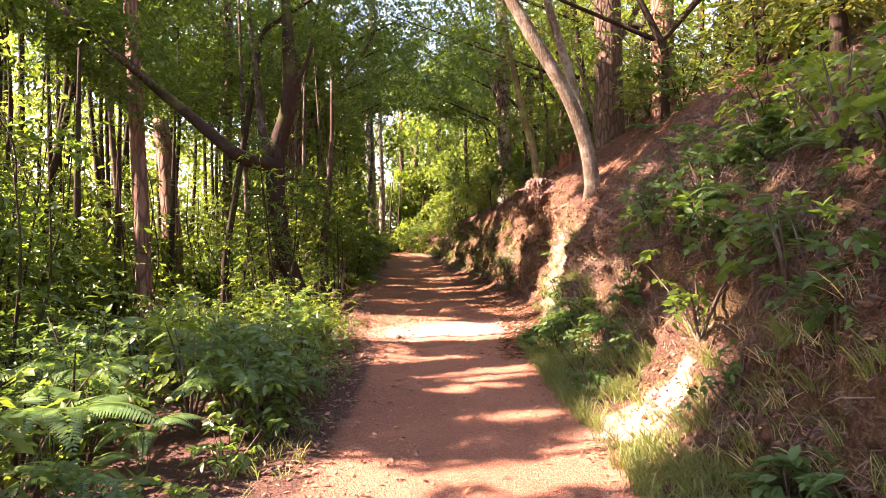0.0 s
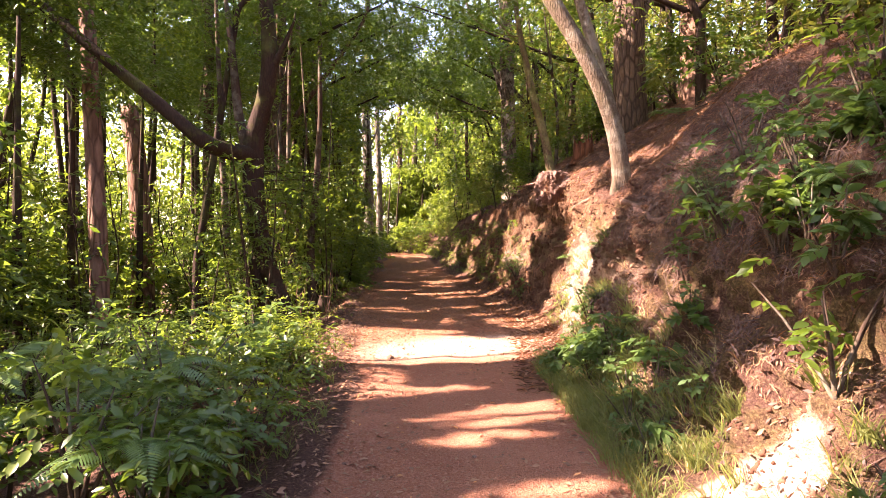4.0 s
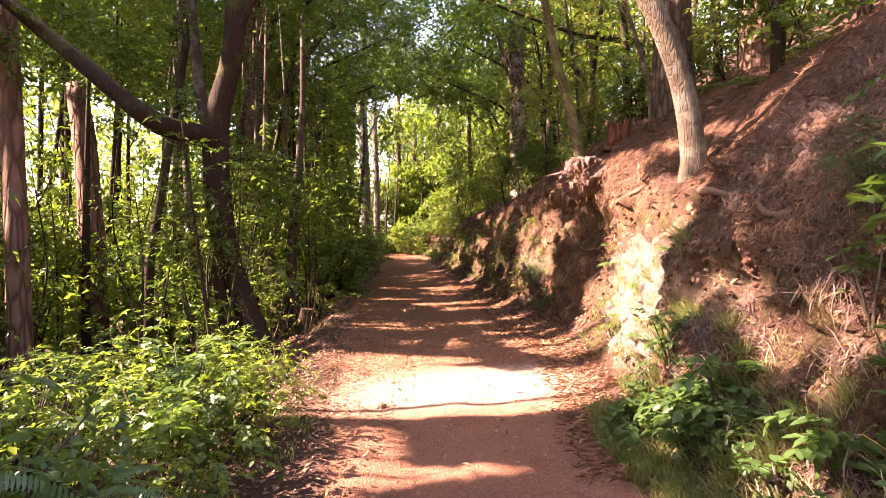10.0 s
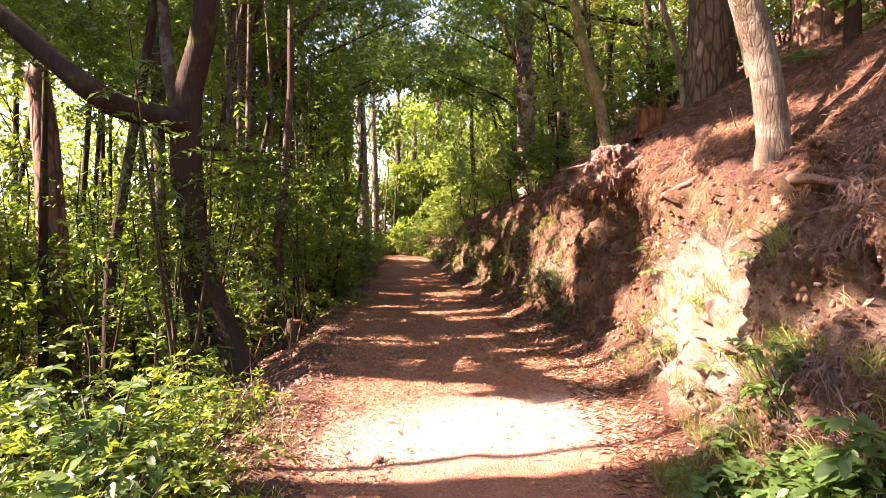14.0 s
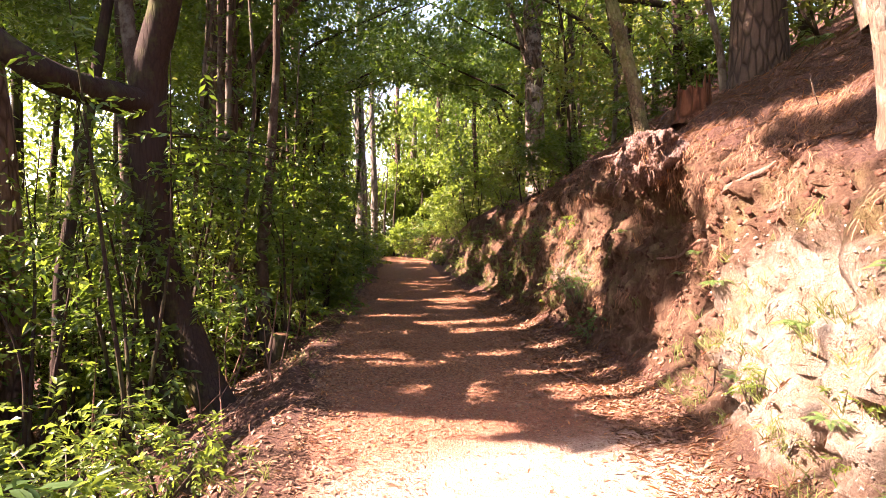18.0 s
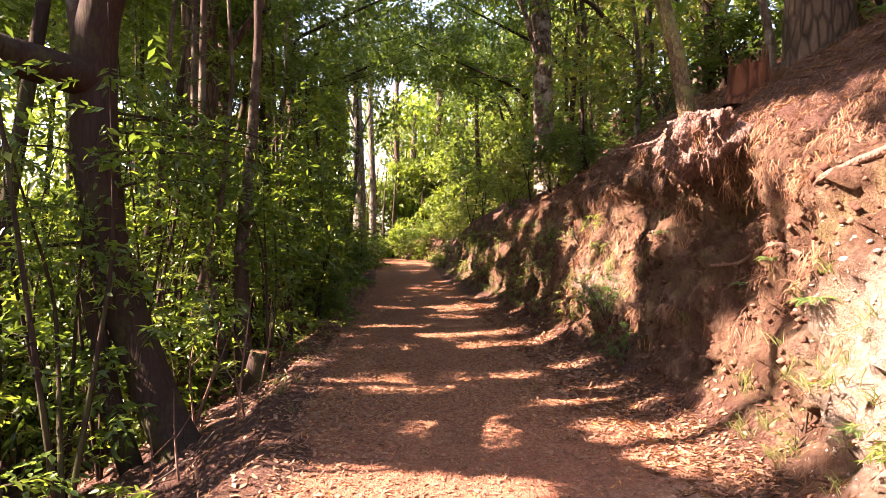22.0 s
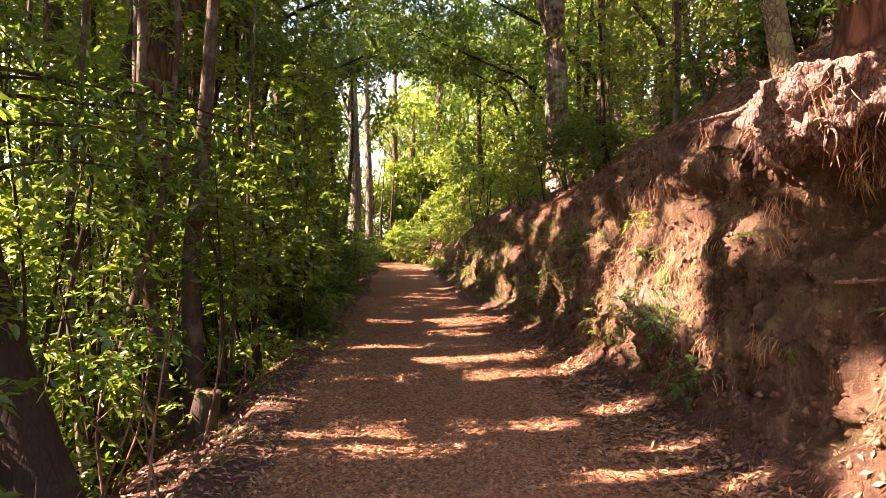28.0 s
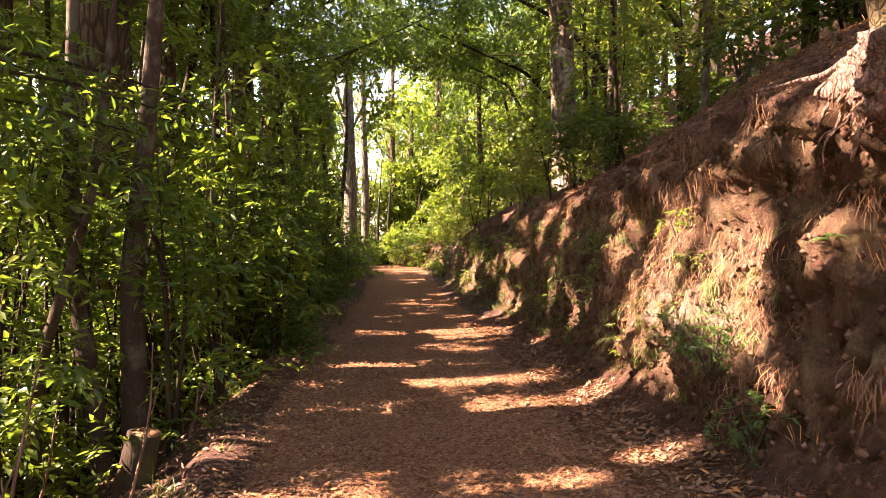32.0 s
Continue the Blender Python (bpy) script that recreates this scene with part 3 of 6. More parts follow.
GAP_ABU = np.stack([GAP_C @ GAP_H, GAP_C @ GAP_V, GAP_C @ TS], 1)


def shades(p, margin=0.0):
    """Which of the points p stand clear of every sunlit gap."""
    if not len(p):
        return np.ones(0, bool)
    keep = np.ones(len(p), bool)
    a, b, up = (p @ GAP_H).astype(np.float32), (p @ GAP_V).astype(np.float32), (p @ TS).astype(np.float32)
    a0, a1, b0, b1 = a.min(), a.max(), b.min(), b.max()
    for (ca, cb, cu), (ra, rb_) in zip(GAP_ABU, GAP_R + margin * GAP_MAIN):
        if ca + ra < a0 or ca - ra > a1 or cb + rb_ < b0 or cb - rb_ > b1:
            continue
        keep &= ~((((a - ca) / ra) ** 2 + ((b - cb) / rb_) ** 2 < 1) & (up > cu + 0.6))
    return keep


def clear_of_walk(p):
    """Nothing hangs into the way of the walker or the view along the path."""
    x, y, z = p.T
    over = (x > np.interp(y, Y_LEFT, X_LEFT) - 0.15) & (x < np.interp(y, Y_TOE, X_TOE) + 0.1)
    low = z < np.where(y < 15, 3.3 + 0.12 * np.abs(x), 3.0 + 0.06 * np.clip(y - 15, 0, 30))
    tunnel = (np.abs(x) < 1.0) & (y < 13) & (z < 2.6)
    vista = (y > 29) & (y < 45) & (x < -1.5) & (x > -0.068 * y - 0.35) & (x < -0.058 * y + 0.5) & (z > 1.8) & (z < 9)
    return ~(over & low & (y < 49)) & ~tunnel & ~vista & (z > ground_z(x, y) + 0.03)


def spray_points(c, radius, per, length, rng, flat=0.6):
    """Leaves set left and right along short drooping twigs that fan out round each centre: places and directions."""
    n, m = len(c), 11
    k = max(1, round(per / m))
    r = np.broadcast_to(np.asarray(radius, float), (n,))[:, None, None]
    off = unit(rng.normal(size=(n, k, 3))) * rng.random((n, k, 1)) ** 0.5
    start = c[:, None] + off * r * np.array([0.75, 0.75, 0.75 * flat])
    axis = unit(off * np.array([1, 1, 0.4]) + rng.normal(size=(n, k, 3)) * np.array([0.5, 0.5, 0.22]))
    side = unit(np.cross(axis, (0, 0, 1.0)))
    run = np.minimum(length * 3.6, r * 1.3) * rng.uniform(0.7, 1.2, (n, k, 1))
    u = np.linspace(0.05, 1, m)
    p = start[:, :, None] + axis[:, :, None] * (run * u)[..., None] - np.array([0, 0, 0.3]) * (run * u**2)[..., None]
    turn = np.where(np.arange(m) % 2, 1.0, -1.0) * (1 - 0.7 * u**3)
    d = unit(axis[:, :, None] * 0.65 + side[:, :, None] * turn[:, None] * 0.9 + rng.normal(size=p.shape) * 0.3 - np.array([0, 0, 0.22]))
    return p.reshape(-1, 3), d.reshape(-1, 3)


def clump_leaves(centres, radius, per, length, width, rng, flat=0.6, up=0.5, hi=False, spread_dir=0.8):
    """Sprays of leaves round the given clump centres."""
    n = len(centres)
    c = np.repeat(centres, per, 0)
    r = np.repeat(np.broadcast_to(radius, (n,)), per)[:, None]
    q = unit(rng.normal(size=(n * per, 3))) * (rng.random((n * per, 1)) ** 0.5) * r
    q[:, 2] *= flat
    p = c + q
    d = unit(q / r * 1.2 + rng.normal(size=p.shape) * spread_dir + np.array([0, 0, -0.25]))
    if 0.3 < width and length < 0.2 and n:
        p, d = spray_points(centres, radius, per, length, rng, flat)
        up = 0.9
    keep = shades(p, length * 0.35) & clear_of_walk(p)
    p, d = p[keep], d[keep]
    return leaf_arrays(p, d, length * rng.uniform(0.65, 1.2, len(p)), width, rng, up, hi)


def shell_points(c, r, n, rng, hollow=0.45, wobble=0.35):
    """Clump centres in an uneven, hollow crown."""
    d = unit(rng.normal(size=(n, 3)))
    w = 1 + wobble * 2 * (fbm(d[:, 0] * 1.7 + c[0], d[:, 1] * 1.7 + c[1], d[:, 2] * 1.7 + c[2], 3) - 0.5)
    rad = (hollow + (1 - hollow) * rng.random(n) ** 0.6) * w
    return np.array(c) + d * rad[:, None] * np.array(r)


def tree(name, label, trunk, radii, bark, crowns, leaf, clumps=60, per=60, length=0.1, width=0.34, clump_r=0.5, seed=1, limbs=5, seg=12,
         category="tree", group="trees of the wood", hi=False, rough=0.08, step=None):
    rng = np.random.default_rng(seed)
    trunk = [tuple(map(float, p)) for p in trunk]
    t = thing(name, trunk[0], label, category, group)
    tube("trunk", trunk, radii, bark, t, seg, rough, seed, step=step)
    pts, pairs = np.array(trunk), []
    for c, r in crowns:
        k = max(4, int(clumps / len(crowns)))
        centres = shell_points(c, r, k, rng)
        pairs.append(clump_leaves(centres, clump_r * rng.uniform(0.6, 1.2, k), per, length, width, rng, hi=hi))
        for _ in range(limbs):
            target = centres[rng.integers(len(centres))]
            below = pts[pts[:, 2] <= max(target[2], pts[1, 2])]
            a = below[-1]
            u = rng.uniform(0.35, 1.0)
            a = a * u + pts[max(len(below) - 2, 0)] * (1 - u)
            mid = (a + target) / 2 + rng.normal(size=3) * 0.18 * np.linalg.norm(target - a) * 0.5 - np.array([0, 0, 0.1])
            r0 = min(radii) * 0.45 + 0.008
            if clear_of_walk(np.stack([mid, target])).all() and shades(np.stack([mid, target, (mid + target) / 2])).all():
                tube("limb", [a, mid, target], [r0, r0 * 0.6, 0.006], bark, t, 6, 0.05, seed + 3, step=0.4)
    v, f = joined(*pairs)
    if len(f):
        part("crown", raw_mesh("crown", v, f, leaf), t)
    return t


def gz(x, y):
    return float(ground_z(x, y))


def left_x(y):
    return float(np.interp(y, Y_LEFT, X_LEFT))


def toe_x(y):
    return float(np.interp(y, Y_TOE, X_TOE))


# ---- the trees that stand out ----
# the forked laurel on the outer edge
fork = thing("forked_tree", (-2.3, 14.3, gz(-2.3, 14.3)), "dark mossy forked tree with a long crooked limb beside the path", "tree")
tube("trunk", [(-2.2, 14.2, gz(-2.2, 14.2) - 0.2), (-2.45, 14.35, -0.15), (-2.8, 14.5, 0.7), (-3.08, 14.5, 1.6), (-3.18, 14.5, 2.6), (-3.2, 14.5, 3.4)], [0.24, 0.22, 0.2, 0.2, 0.21, 0.23], BARK_DARK, fork, 16, 0.12, 3)
tube("limb", [(-3.2, 14.5, 3.25), (-3.15, 14.45, 3.75), (-2.9, 14.3, 4.3), (-2.72, 14.1, 5.0), (-2.8, 14.1, 6.2), (-2.9, 14.2, 8.0)], [0.23, 0.2, 0.18, 0.17, 0.13, 0.06], BARK_DARK, fork, 12, 0.1, 5)
tube("limb", [(-2.74, 14.1, 4.95), (-2.5, 14.0, 5.25), (-2.2, 13.9, 5.9)], [0.1, 0.06, 0.02], BARK_DARK, fork, 8, 0.1, 5)
tube("limb", [(-3.2, 14.45, 3.3), (-3.4, 13.9, 3.3), (-3.62, 13.1, 3.3), (-3.78, 12.88, 3.45), (-4.5, 12.9, 4.08), (-5.35, 12.9, 4.8), (-7.2, 12.9, 6.4), (-8.4, 12.9, 7.3)], [0.19, 0.17, 0.15, 0.13, 0.11, 0.095, 0.07, 0.03], BARK_DARK, fork, 12, 0.12, 8)
tube("limb", [(-3.2, 14.55, 2.9), (-3.6, 15.0, 4.2), (-3.75, 15.1, 5.6), (-4.0, 15.3, 7.5)], [0.12, 0.1, 0.08, 0.03], BARK_SAPLING, fork, 8, 0.1, 4)
tube("stem", [(-2.7, 14.25, gz(-2.7, 14.2) - 0.2), (-2.95, 14.3, 0.1), (-3.2, 14.4, 1.2)], [0.12, 0.1, 0.09], BARK_DARK, fork, 10, 0.1, 9)
rf = np.random.default_rng(11)
fc = np.concatenate([shell_points((-3.0, 14.9, 6.8), (2.8, 2.4, 1.9), 120, rf, 0.2), shell_points((-5.6, 12.8, 6.0), (2.6, 1.8, 1.6), 120, rf, 0.2),
                     shell_points((-1.7, 15.4, 6.0), (1.5, 1.6, 1.0), 40, rf, 0.2), shell_points((-4.6, 16.5, 4.6), (1.6, 1.6, 1.2), 40, rf, 0.2)])
v, f = clump_leaves(fc, 0.55, 64, 0.115, 0.36, rf)
part("crown", raw_mesh("crown", v, f, LEAF_LAUREL), fork)
# low leafy sprays that reach towards the path
for k, (a, b, n) in enumerate([((-3.1, 14.5, 2.2), (-2.35, 15.4, 2.35), 170), ((-3.1, 14.5, 2.0), (-3.5, 13.4, 1.9), 190), ((-3.0, 14.5, 1.5), (-2.9, 13.7, 1.25), 140), ((-3.1, 14.6, 2.6), (-1.95, 16.3, 2.6), 190),
                               ((-3.15, 14.5, 2.9), (-2.6, 16.0, 3.0), 200), ((-3.15, 14.5, 2.5), (-3.9, 14.2, 2.6), 200), ((-3.1, 14.5, 2.8), (-1.75, 17.6, 2.9), 170), ((-3.2, 14.4, 1.7), (-4.1, 13.0, 1.3), 200), ((-3.1, 14.5, 3.0), (-1.6, 18.6, 3.1), 170)]):
    a, b = np.array(a), np.array(b)
    tube("branch", [a, (a + b) / 2 + np.array([0, 0, 0.12]), b], [0.02, 0.012, 0.004], BARK_DARK, fork, 6, 0.05, 700 + k, step=0.15)
    u = rf.random(n) ** 0.7
    p = a + (b - a) * u[:, None] + rf.normal(size=(n, 3)) * np.array([0.3, 0.3, 0.16]) * (0.35 + u[:, None])
    d = unit(rf.normal(size=(n, 3)) + unit(b - a) * 0.6 + np.array([0, 0, -0.35]))
    v, f = leaf_arrays(p, d, 0.12 * rf.uniform(0.6, 1.2, n), 0.36, rf, 0.8, True)
    tagged(part("leaf_spray", raw_mesh("leaf_spray", v, f, LEAF_LAUREL), fork), kind="stuff")

# dark slim pine and the red flaking trunk
tree("pine_tree", "slim dark straight pine trunk rising from undergrowth", [(-5.75, 13.5, gz(-5.75, 13.5) - 0.2), (-5.8, 13.5, 1.5), (-5.95, 13.6, 4.5), (-6.2, 13.8, 9.0), (-6.2, 13.8, 14)],
     [0.19, 0.165, 0.15, 0.13, 0.06], BARK_RED, [((-6.2, 13.8, 12.5), (2.2, 2.2, 2.0))], LEAF_LAUREL, 40, 60, 0.13, 0.3, seed=21, limbs=4, seg=14)
tree("old_tree", "reddish flaking tree trunk with pale patches and a broken fork", [(-6.6, 17.4, gz(-6.6, 17.4) - 0.2), (-6.62, 17.4, 1.5), (-6.75, 17.4, 3.6), (-6.95, 17.5, 4.9)],
     [0.3, 0.26, 0.24, 0.2], BARK_RED, [((-7.0, 17.6, 6.6), (2.0, 2.0, 1.6))], LEAF_SUNNY, 50, 60, 0.11, 0.34, seed=22, limbs=6, seg=14, rough=0.16)
# big pine behind the laurel, slender trunks at the path edge
tree("pine_tree", "thick upright pine trunk with rugged plated bark", [(-3.7, 19.3, gz(-3.7, 19.3) - 0.2), (-3.7, 19.3, 2), (-3.68, 19.3, 8), (-3.6, 19.4, 16)],
     [0.36, 0.31, 0.27, 0.16], BARK_PINE, [((-3.6, 19.4, 14.5), (2.8, 2.8, 2.2))], NEEDLE_LEAF, 60, 90, 0.17, 0.07, seed=23, limbs=5, seg=18)
for n, (x0, y0, pts, r, sd) in enumerate([
    (-2.42, 17.2, [(-2.45, 17.2, 0.4), (-2.47, 17.2, 1.5), (-2.32, 17.2, 2.8), (-2.22, 17.3, 4.6), (-2.2, 17.3, 7.5)], 0.12, 31),
    (-2.62, 17.0, [(-2.75, 17.0, 0.5), (-2.95, 17.1, 1.7), (-3.0, 17.2, 3.2), (-2.95, 17.3, 6.5)], 0.1, 32),
    (-2.95, 16.4, [(-2.9, 16.5, 0.8), (-2.62, 16.8, 2.2), (-2.5, 17.0, 4.0), (-2.7, 17.2, 7.0)], 0.05, 33),
    (-3.2, 17.8, [(-3.25, 17.8, 1.0), (-3.35, 17.9, 3.0), (-3.3, 18.0, 7.0)], 0.09, 34),
    (-2.9, 15.8, [(-3.05, 15.8, 0.7), (-3.12, 15.9, 2.0), (-3.0, 16.1, 4.4), (-2.6, 16.3, 7.0)], 0.045, 35),
    (-2.15, 18.9, [(-2.2, 18.9, 1.0), (-2.25, 18.9, 2.5), (-2.15, 19.1, 5.5)], 0.035, 36),
    (-4.3, 16.6, [(-4.3, 16.6, 1.0), (-4.45, 16.7, 3.5), (-4.6, 16.8, 8.0)], 0.11, 37),
]):
    top = pts[-1]
    tree("slender_tree", "slender grey-brown tree stem with pale lichen patches", [(x0, y0, gz(x0, y0) - 0.15)] + pts, np.linspace(r * 1.15, r * 0.35, len(pts) + 1), BARK_SAPLING,
         [((top[0] - 0.3, top[1], top[2] - 0.6), (1.5, 1.5, 1.6)), ((pts[1][0] - 0.6, pts[1][1], 2.6), (1.0, 1.0, 1.2))], LEAF_LAUREL, 36, 60, 0.1, 0.32, 0.45, seed=sd, limbs=3, seg=10)

# the leaning tree on the lip of the bank
leaner = thing("leaning_tree", (3.2, 10.7, 2.5), "pale leaning tree rooted on the lip of the bank", "tree")
tube("trunk", [(3.1, 10.55, 1.85), (3.13, 10.58, 2.15), (3.15, 10.62, 2.5), (3.08, 10.6, 3.0), (2.96, 10.56, 3.45), (2.6, 10.5, 4.2), (2.1, 10.5, 5.0), (1.65, 10.6, 5.8), (0.9, 10.9, 7.6)], [0.27, 0.19, 0.14, 0.128, 0.122, 0.118, 0.115, 0.105, 0.06], BARK_PALE, leaner, 18, 0.07, 41)
tube("limb", [(3.12, 10.8, 3.1), (3.05, 10.95, 3.7), (2.85, 11.1, 4.6), (2.5, 11.2, 5.8), (2.2, 11.3, 7.2)], [0.11, 0.095, 0.085, 0.07, 0.03], BARK_PALE, leaner, 10, 0.08, 42)
rl = np.random.default_rng(43)
for k, (pts, r) in enumerate([
    ([(3.1, 10.5, 2.2), (2.95, 10.3, 1.98), (2.88, 10.05, 1.85), (2.92, 9.8, 1.75), (2.95, 9.5, 1.62)], 0.09), ([(3.05, 10.5, 2.15), (2.9, 10.5, 1.9), (2.85, 10.4, 1.65)], 0.08), ([(3.1, 10.45, 2.15), (2.98, 10.1, 2.1), (2.9, 9.75, 2.1), (3.0, 9.4, 2.0)], 0.06),
    ([(3.3, 10.8, 2.3), (3.0, 11.1, 2.1), (2.9, 11.4, 1.95), (2.95, 11.8, 1.9)], 0.07), ([(3.35, 10.5, 2.4), (3.3, 10.1, 2.2), (3.25, 9.7, 1.95), (3.35, 9.2, 1.8)], 0.07)]):
    tube("root", pts, np.linspace(r, 0.02, len(pts)), ROOT_BARK, leaner, 8, 0.2, 50 + k)
v, f = clump_leaves(shell_points((1.2, 10.8, 8.2), (2.6, 2.4, 1.5), 60, rl), 0.5, 60, 0.1, 0.33, rl)
part("crown", raw_mesh("crown", v, f, LEAF_LAUREL), leaner)

tree("slender_tree", "thin mossy tree leaning from a root mass", [(3.2, 14.95, 2.7), (3.1, 14.9, 2.85), (3.02, 14.9, 3.05), (2.92, 14.9, 3.7), (2.66, 14.9, 4.6), (2.35, 15.0, 6.2), (2.2, 15.2, 8.0)],
     [0.17, 0.13, 0.1, 0.09, 0.08, 0.06, 0.02], BARK_MOSSY, [((2.2, 15.3, 7.6), (1.8, 1.8, 1.2))], LEAF_LAUREL, 40, 60, 0.1, 0.32, seed=61, limbs=4)
tree("pine_tree", "rugged grey-brown pine with pale flaking foot on the slope", [(3.96, 26.5, 2.7), (3.95, 26.5, 4.0), (3.85, 26.5, 8.0), (3.7, 26.5, 18)], [0.38, 0.3, 0.28, 0.15], BARK_FLAKING,
     [((3.7, 26.5, 16), (3, 3, 2.4))], NEEDLE_LEAF, 60, 90, 0.18, 0.07, seed=62, limbs=5, seg=18)
tree("pine_tree", "massive dark pine trunk high on the slope", [(5.0, 15.6, gz(5.0, 15.6) - 0.3), (5.0, 15.6, 5), (4.95, 15.6, 8), (4.9, 15.7, 17)], [0.44, 0.36, 0.33, 0.18], BARK_PINE,
     [((4.8, 15.7, 15), (3, 3, 2.2))], NEEDLE_LEAF, 60, 90, 0.17, 0.07, seed=63, limbs=4, seg=18)
tree("pine_tree", "dark reddish pine trunk among twigs on the upper slope", [(5.9, 14.3, gz(5.9, 14.3) - 0.3), (5.9, 14.3, 5.2), (5.8, 14.3, 9), (5.8, 14.3, 16)], [0.32, 0.26, 0.24, 0.14], BARK_RED,
     [((5.8, 14.3, 14), (2.6, 2.6, 2))], NEEDLE_LEAF, 50, 90, 0.17, 0.07, seed=64, limbs=4, seg=16)
tree("slender_tree", "thin pale bent stem on the needle slope", [(5.0, 16.6, gz(5.0, 16.6) - 0.1), (4.95, 16.6, 4.6), (4.75, 16.6, 5.4), (4.3, 16.7, 7)], [0.07, 0.06, 0.05, 0.02], BARK_PALE,
     [((4.3, 16.7, 7.2), (1.2, 1.2, 0.9))], LEAF_OLIVE, 20, 60, 0.1, 0.32, seed=65, limbs=3)
for n, (x, y, r, h, bark) in enumerate([(-2.95, 45, 0.33, 20, BARK_GREY), (-2.3, 47, 0.2, 16, BARK_GREY), (-0.9, 57, 0.22, 19, BARK_PINE), (2.3, 56, 0.2, 18, BARK_PINE), (-4.6, 33, 0.22, 15, BARK_PINE), (-6.5, 38, 0.3, 18, BARK_PINE)]):
    tree("tall_tree", "tall pale grey trunk far along the path", [(x, y, gz(x, y) - 0.3), (x + 0.05, y, 5), (x - 0.1, y, 10), (x + 0.1, y, h)], [r * 1.2, r, r * 0.85, r * 0.4], bark,
         [((x, y, h - 2), (3.2, 3.2, 2.6)), ((x - 0.5, y + 0.5, h * 0.55), (2.4, 2.4, 1.6))], LEAF_SUNNY, 70, 45, 0.2, 0.3, 0.7, seed=70 + n, limbs=6)

# ---- the wood on both sides ----
WOOD = []
rw = np.random.default_rng(5)


def grow(n, xr, yr, hr, rr, leaf, bark, clumps, per, length, low, seed0, label, gap=1.2, crown=1.8):
    made = 0
    per, length = int(per * 0.62), length * 1.2
    for _ in range(n * 20):
        if made == n:
            break
        x, y = rw.uniform(*xr), rw.uniform(*yr)
        left, toe = float(np.interp(y, Y_LEFT, X_LEFT)), float(np.interp(y, Y_TOE, X_TOE))
        if -13 < x < 0 and (9.2 < y < 12.0 or 4.2 < y < 5.4):
            continue
        if left - 0.9 < x < toe + 1.9 or any(math.hypot(x - a, y - b) < gap for a, b in WOOD):
            continue
        WOOD.append((x, y))
        h, r = rw.uniform(*hr), rw.uniform(*rr)
        z0 = gz(x, y)
        bend = rw.normal(size=(3, 2)) * 0.25
        pts = [(x, y, z0 - 0.2)] + [(x + bend[:k + 1, 0].sum(), y + bend[:k + 1, 1].sum(), z0 + h * (k + 1) / 3) for k in range(3)]
        crowns = [((pts[2][0], pts[2][1], z0 + h * 0.85), (crown, crown, h * 0.22)), ((pts[1][0], pts[1][1], z0 + h * low), (crown * 0.9, crown * 0.9, h * 0.22))]
        tree("forest_tree", label, pts, [r * 1.2, r, r * 0.8, r * 0.3], bark[made % len(bark)], crowns, leaf[made % len(leaf)], clumps, per, length, 0.48, 0.36 + length * 0.8, seed0 + made, 3, 8, step=0.45)
        made += 1


grow(18, (-6.5, -2.6), (18.5, 30), (8, 11.5), (0.03, 0.07), [LEAF_LAUREL, LEAF_LAUREL, LEAF_SUNNY], [BARK_DARK, BARK_SAPLING], 96, 88, 0.135, 0.36, 200, "leafy laurel tree with dark stem", 0.8, 2.2)
grow(20, (-8, -2.2), (30, 55), (7, 11), (0.06, 0.14), [LEAF_LAUREL, LEAF_SUNNY], [BARK_DARK, BARK_SAPLING], 55, 62, 0.24, 0.34, 300, "leafy laurel tree with dark stem", 1.2, 2.0)
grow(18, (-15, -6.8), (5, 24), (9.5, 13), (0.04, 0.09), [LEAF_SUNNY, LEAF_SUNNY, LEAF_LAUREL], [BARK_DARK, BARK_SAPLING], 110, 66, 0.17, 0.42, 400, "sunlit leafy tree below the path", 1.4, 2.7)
# mostly unseen trees, added to shade the start of the path
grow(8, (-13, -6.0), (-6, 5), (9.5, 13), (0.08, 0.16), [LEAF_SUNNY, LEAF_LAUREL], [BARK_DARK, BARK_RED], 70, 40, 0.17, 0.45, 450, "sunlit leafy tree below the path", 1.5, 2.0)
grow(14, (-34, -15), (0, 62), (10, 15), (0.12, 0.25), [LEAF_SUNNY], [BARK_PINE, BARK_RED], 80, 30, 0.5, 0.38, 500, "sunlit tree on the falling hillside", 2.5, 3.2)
grow(21, (4.0, 10), (17, 34), (5, 9), (0.04, 0.1), [LEAF_OLIVE, LEAF_LAUREL], [BARK_SAPLING, BARK_DARK], 52, 56, 0.14, 0.4, 600, "thin twisted tree on the slope", 1.0)
grow(24, (3.2, 13), (32, 56), (6, 11), (0.06, 0.15), [LEAF_SUNNY, LEAF_LAUREL], [BARK_SAPLING, BARK_PINE], 80, 34, 0.25, 0.36, 700, "leafy tree on the slope", 1.3, 2.0)
grow(14, (6.2, 15), (3, 20), (5, 9), (0.05, 0.14), [LEAF_OLIVE, LEAF_LAUREL], [BARK_PINE, BARK_DARK], 60, 36, 0.17, 0.45, 800, "leafy tree on the upper slope", 1.4, 2.0)
grow(19, (-10, 10), (55, 85), (10, 18), (0.15, 0.3), [LEAF_SUNNY, LEAF_LAUREL], [BARK_GREY, BARK_PINE], 70, 30, 0.48, 0.32, 900, "tall tree at the far end of the path", 2.0, 3.4)

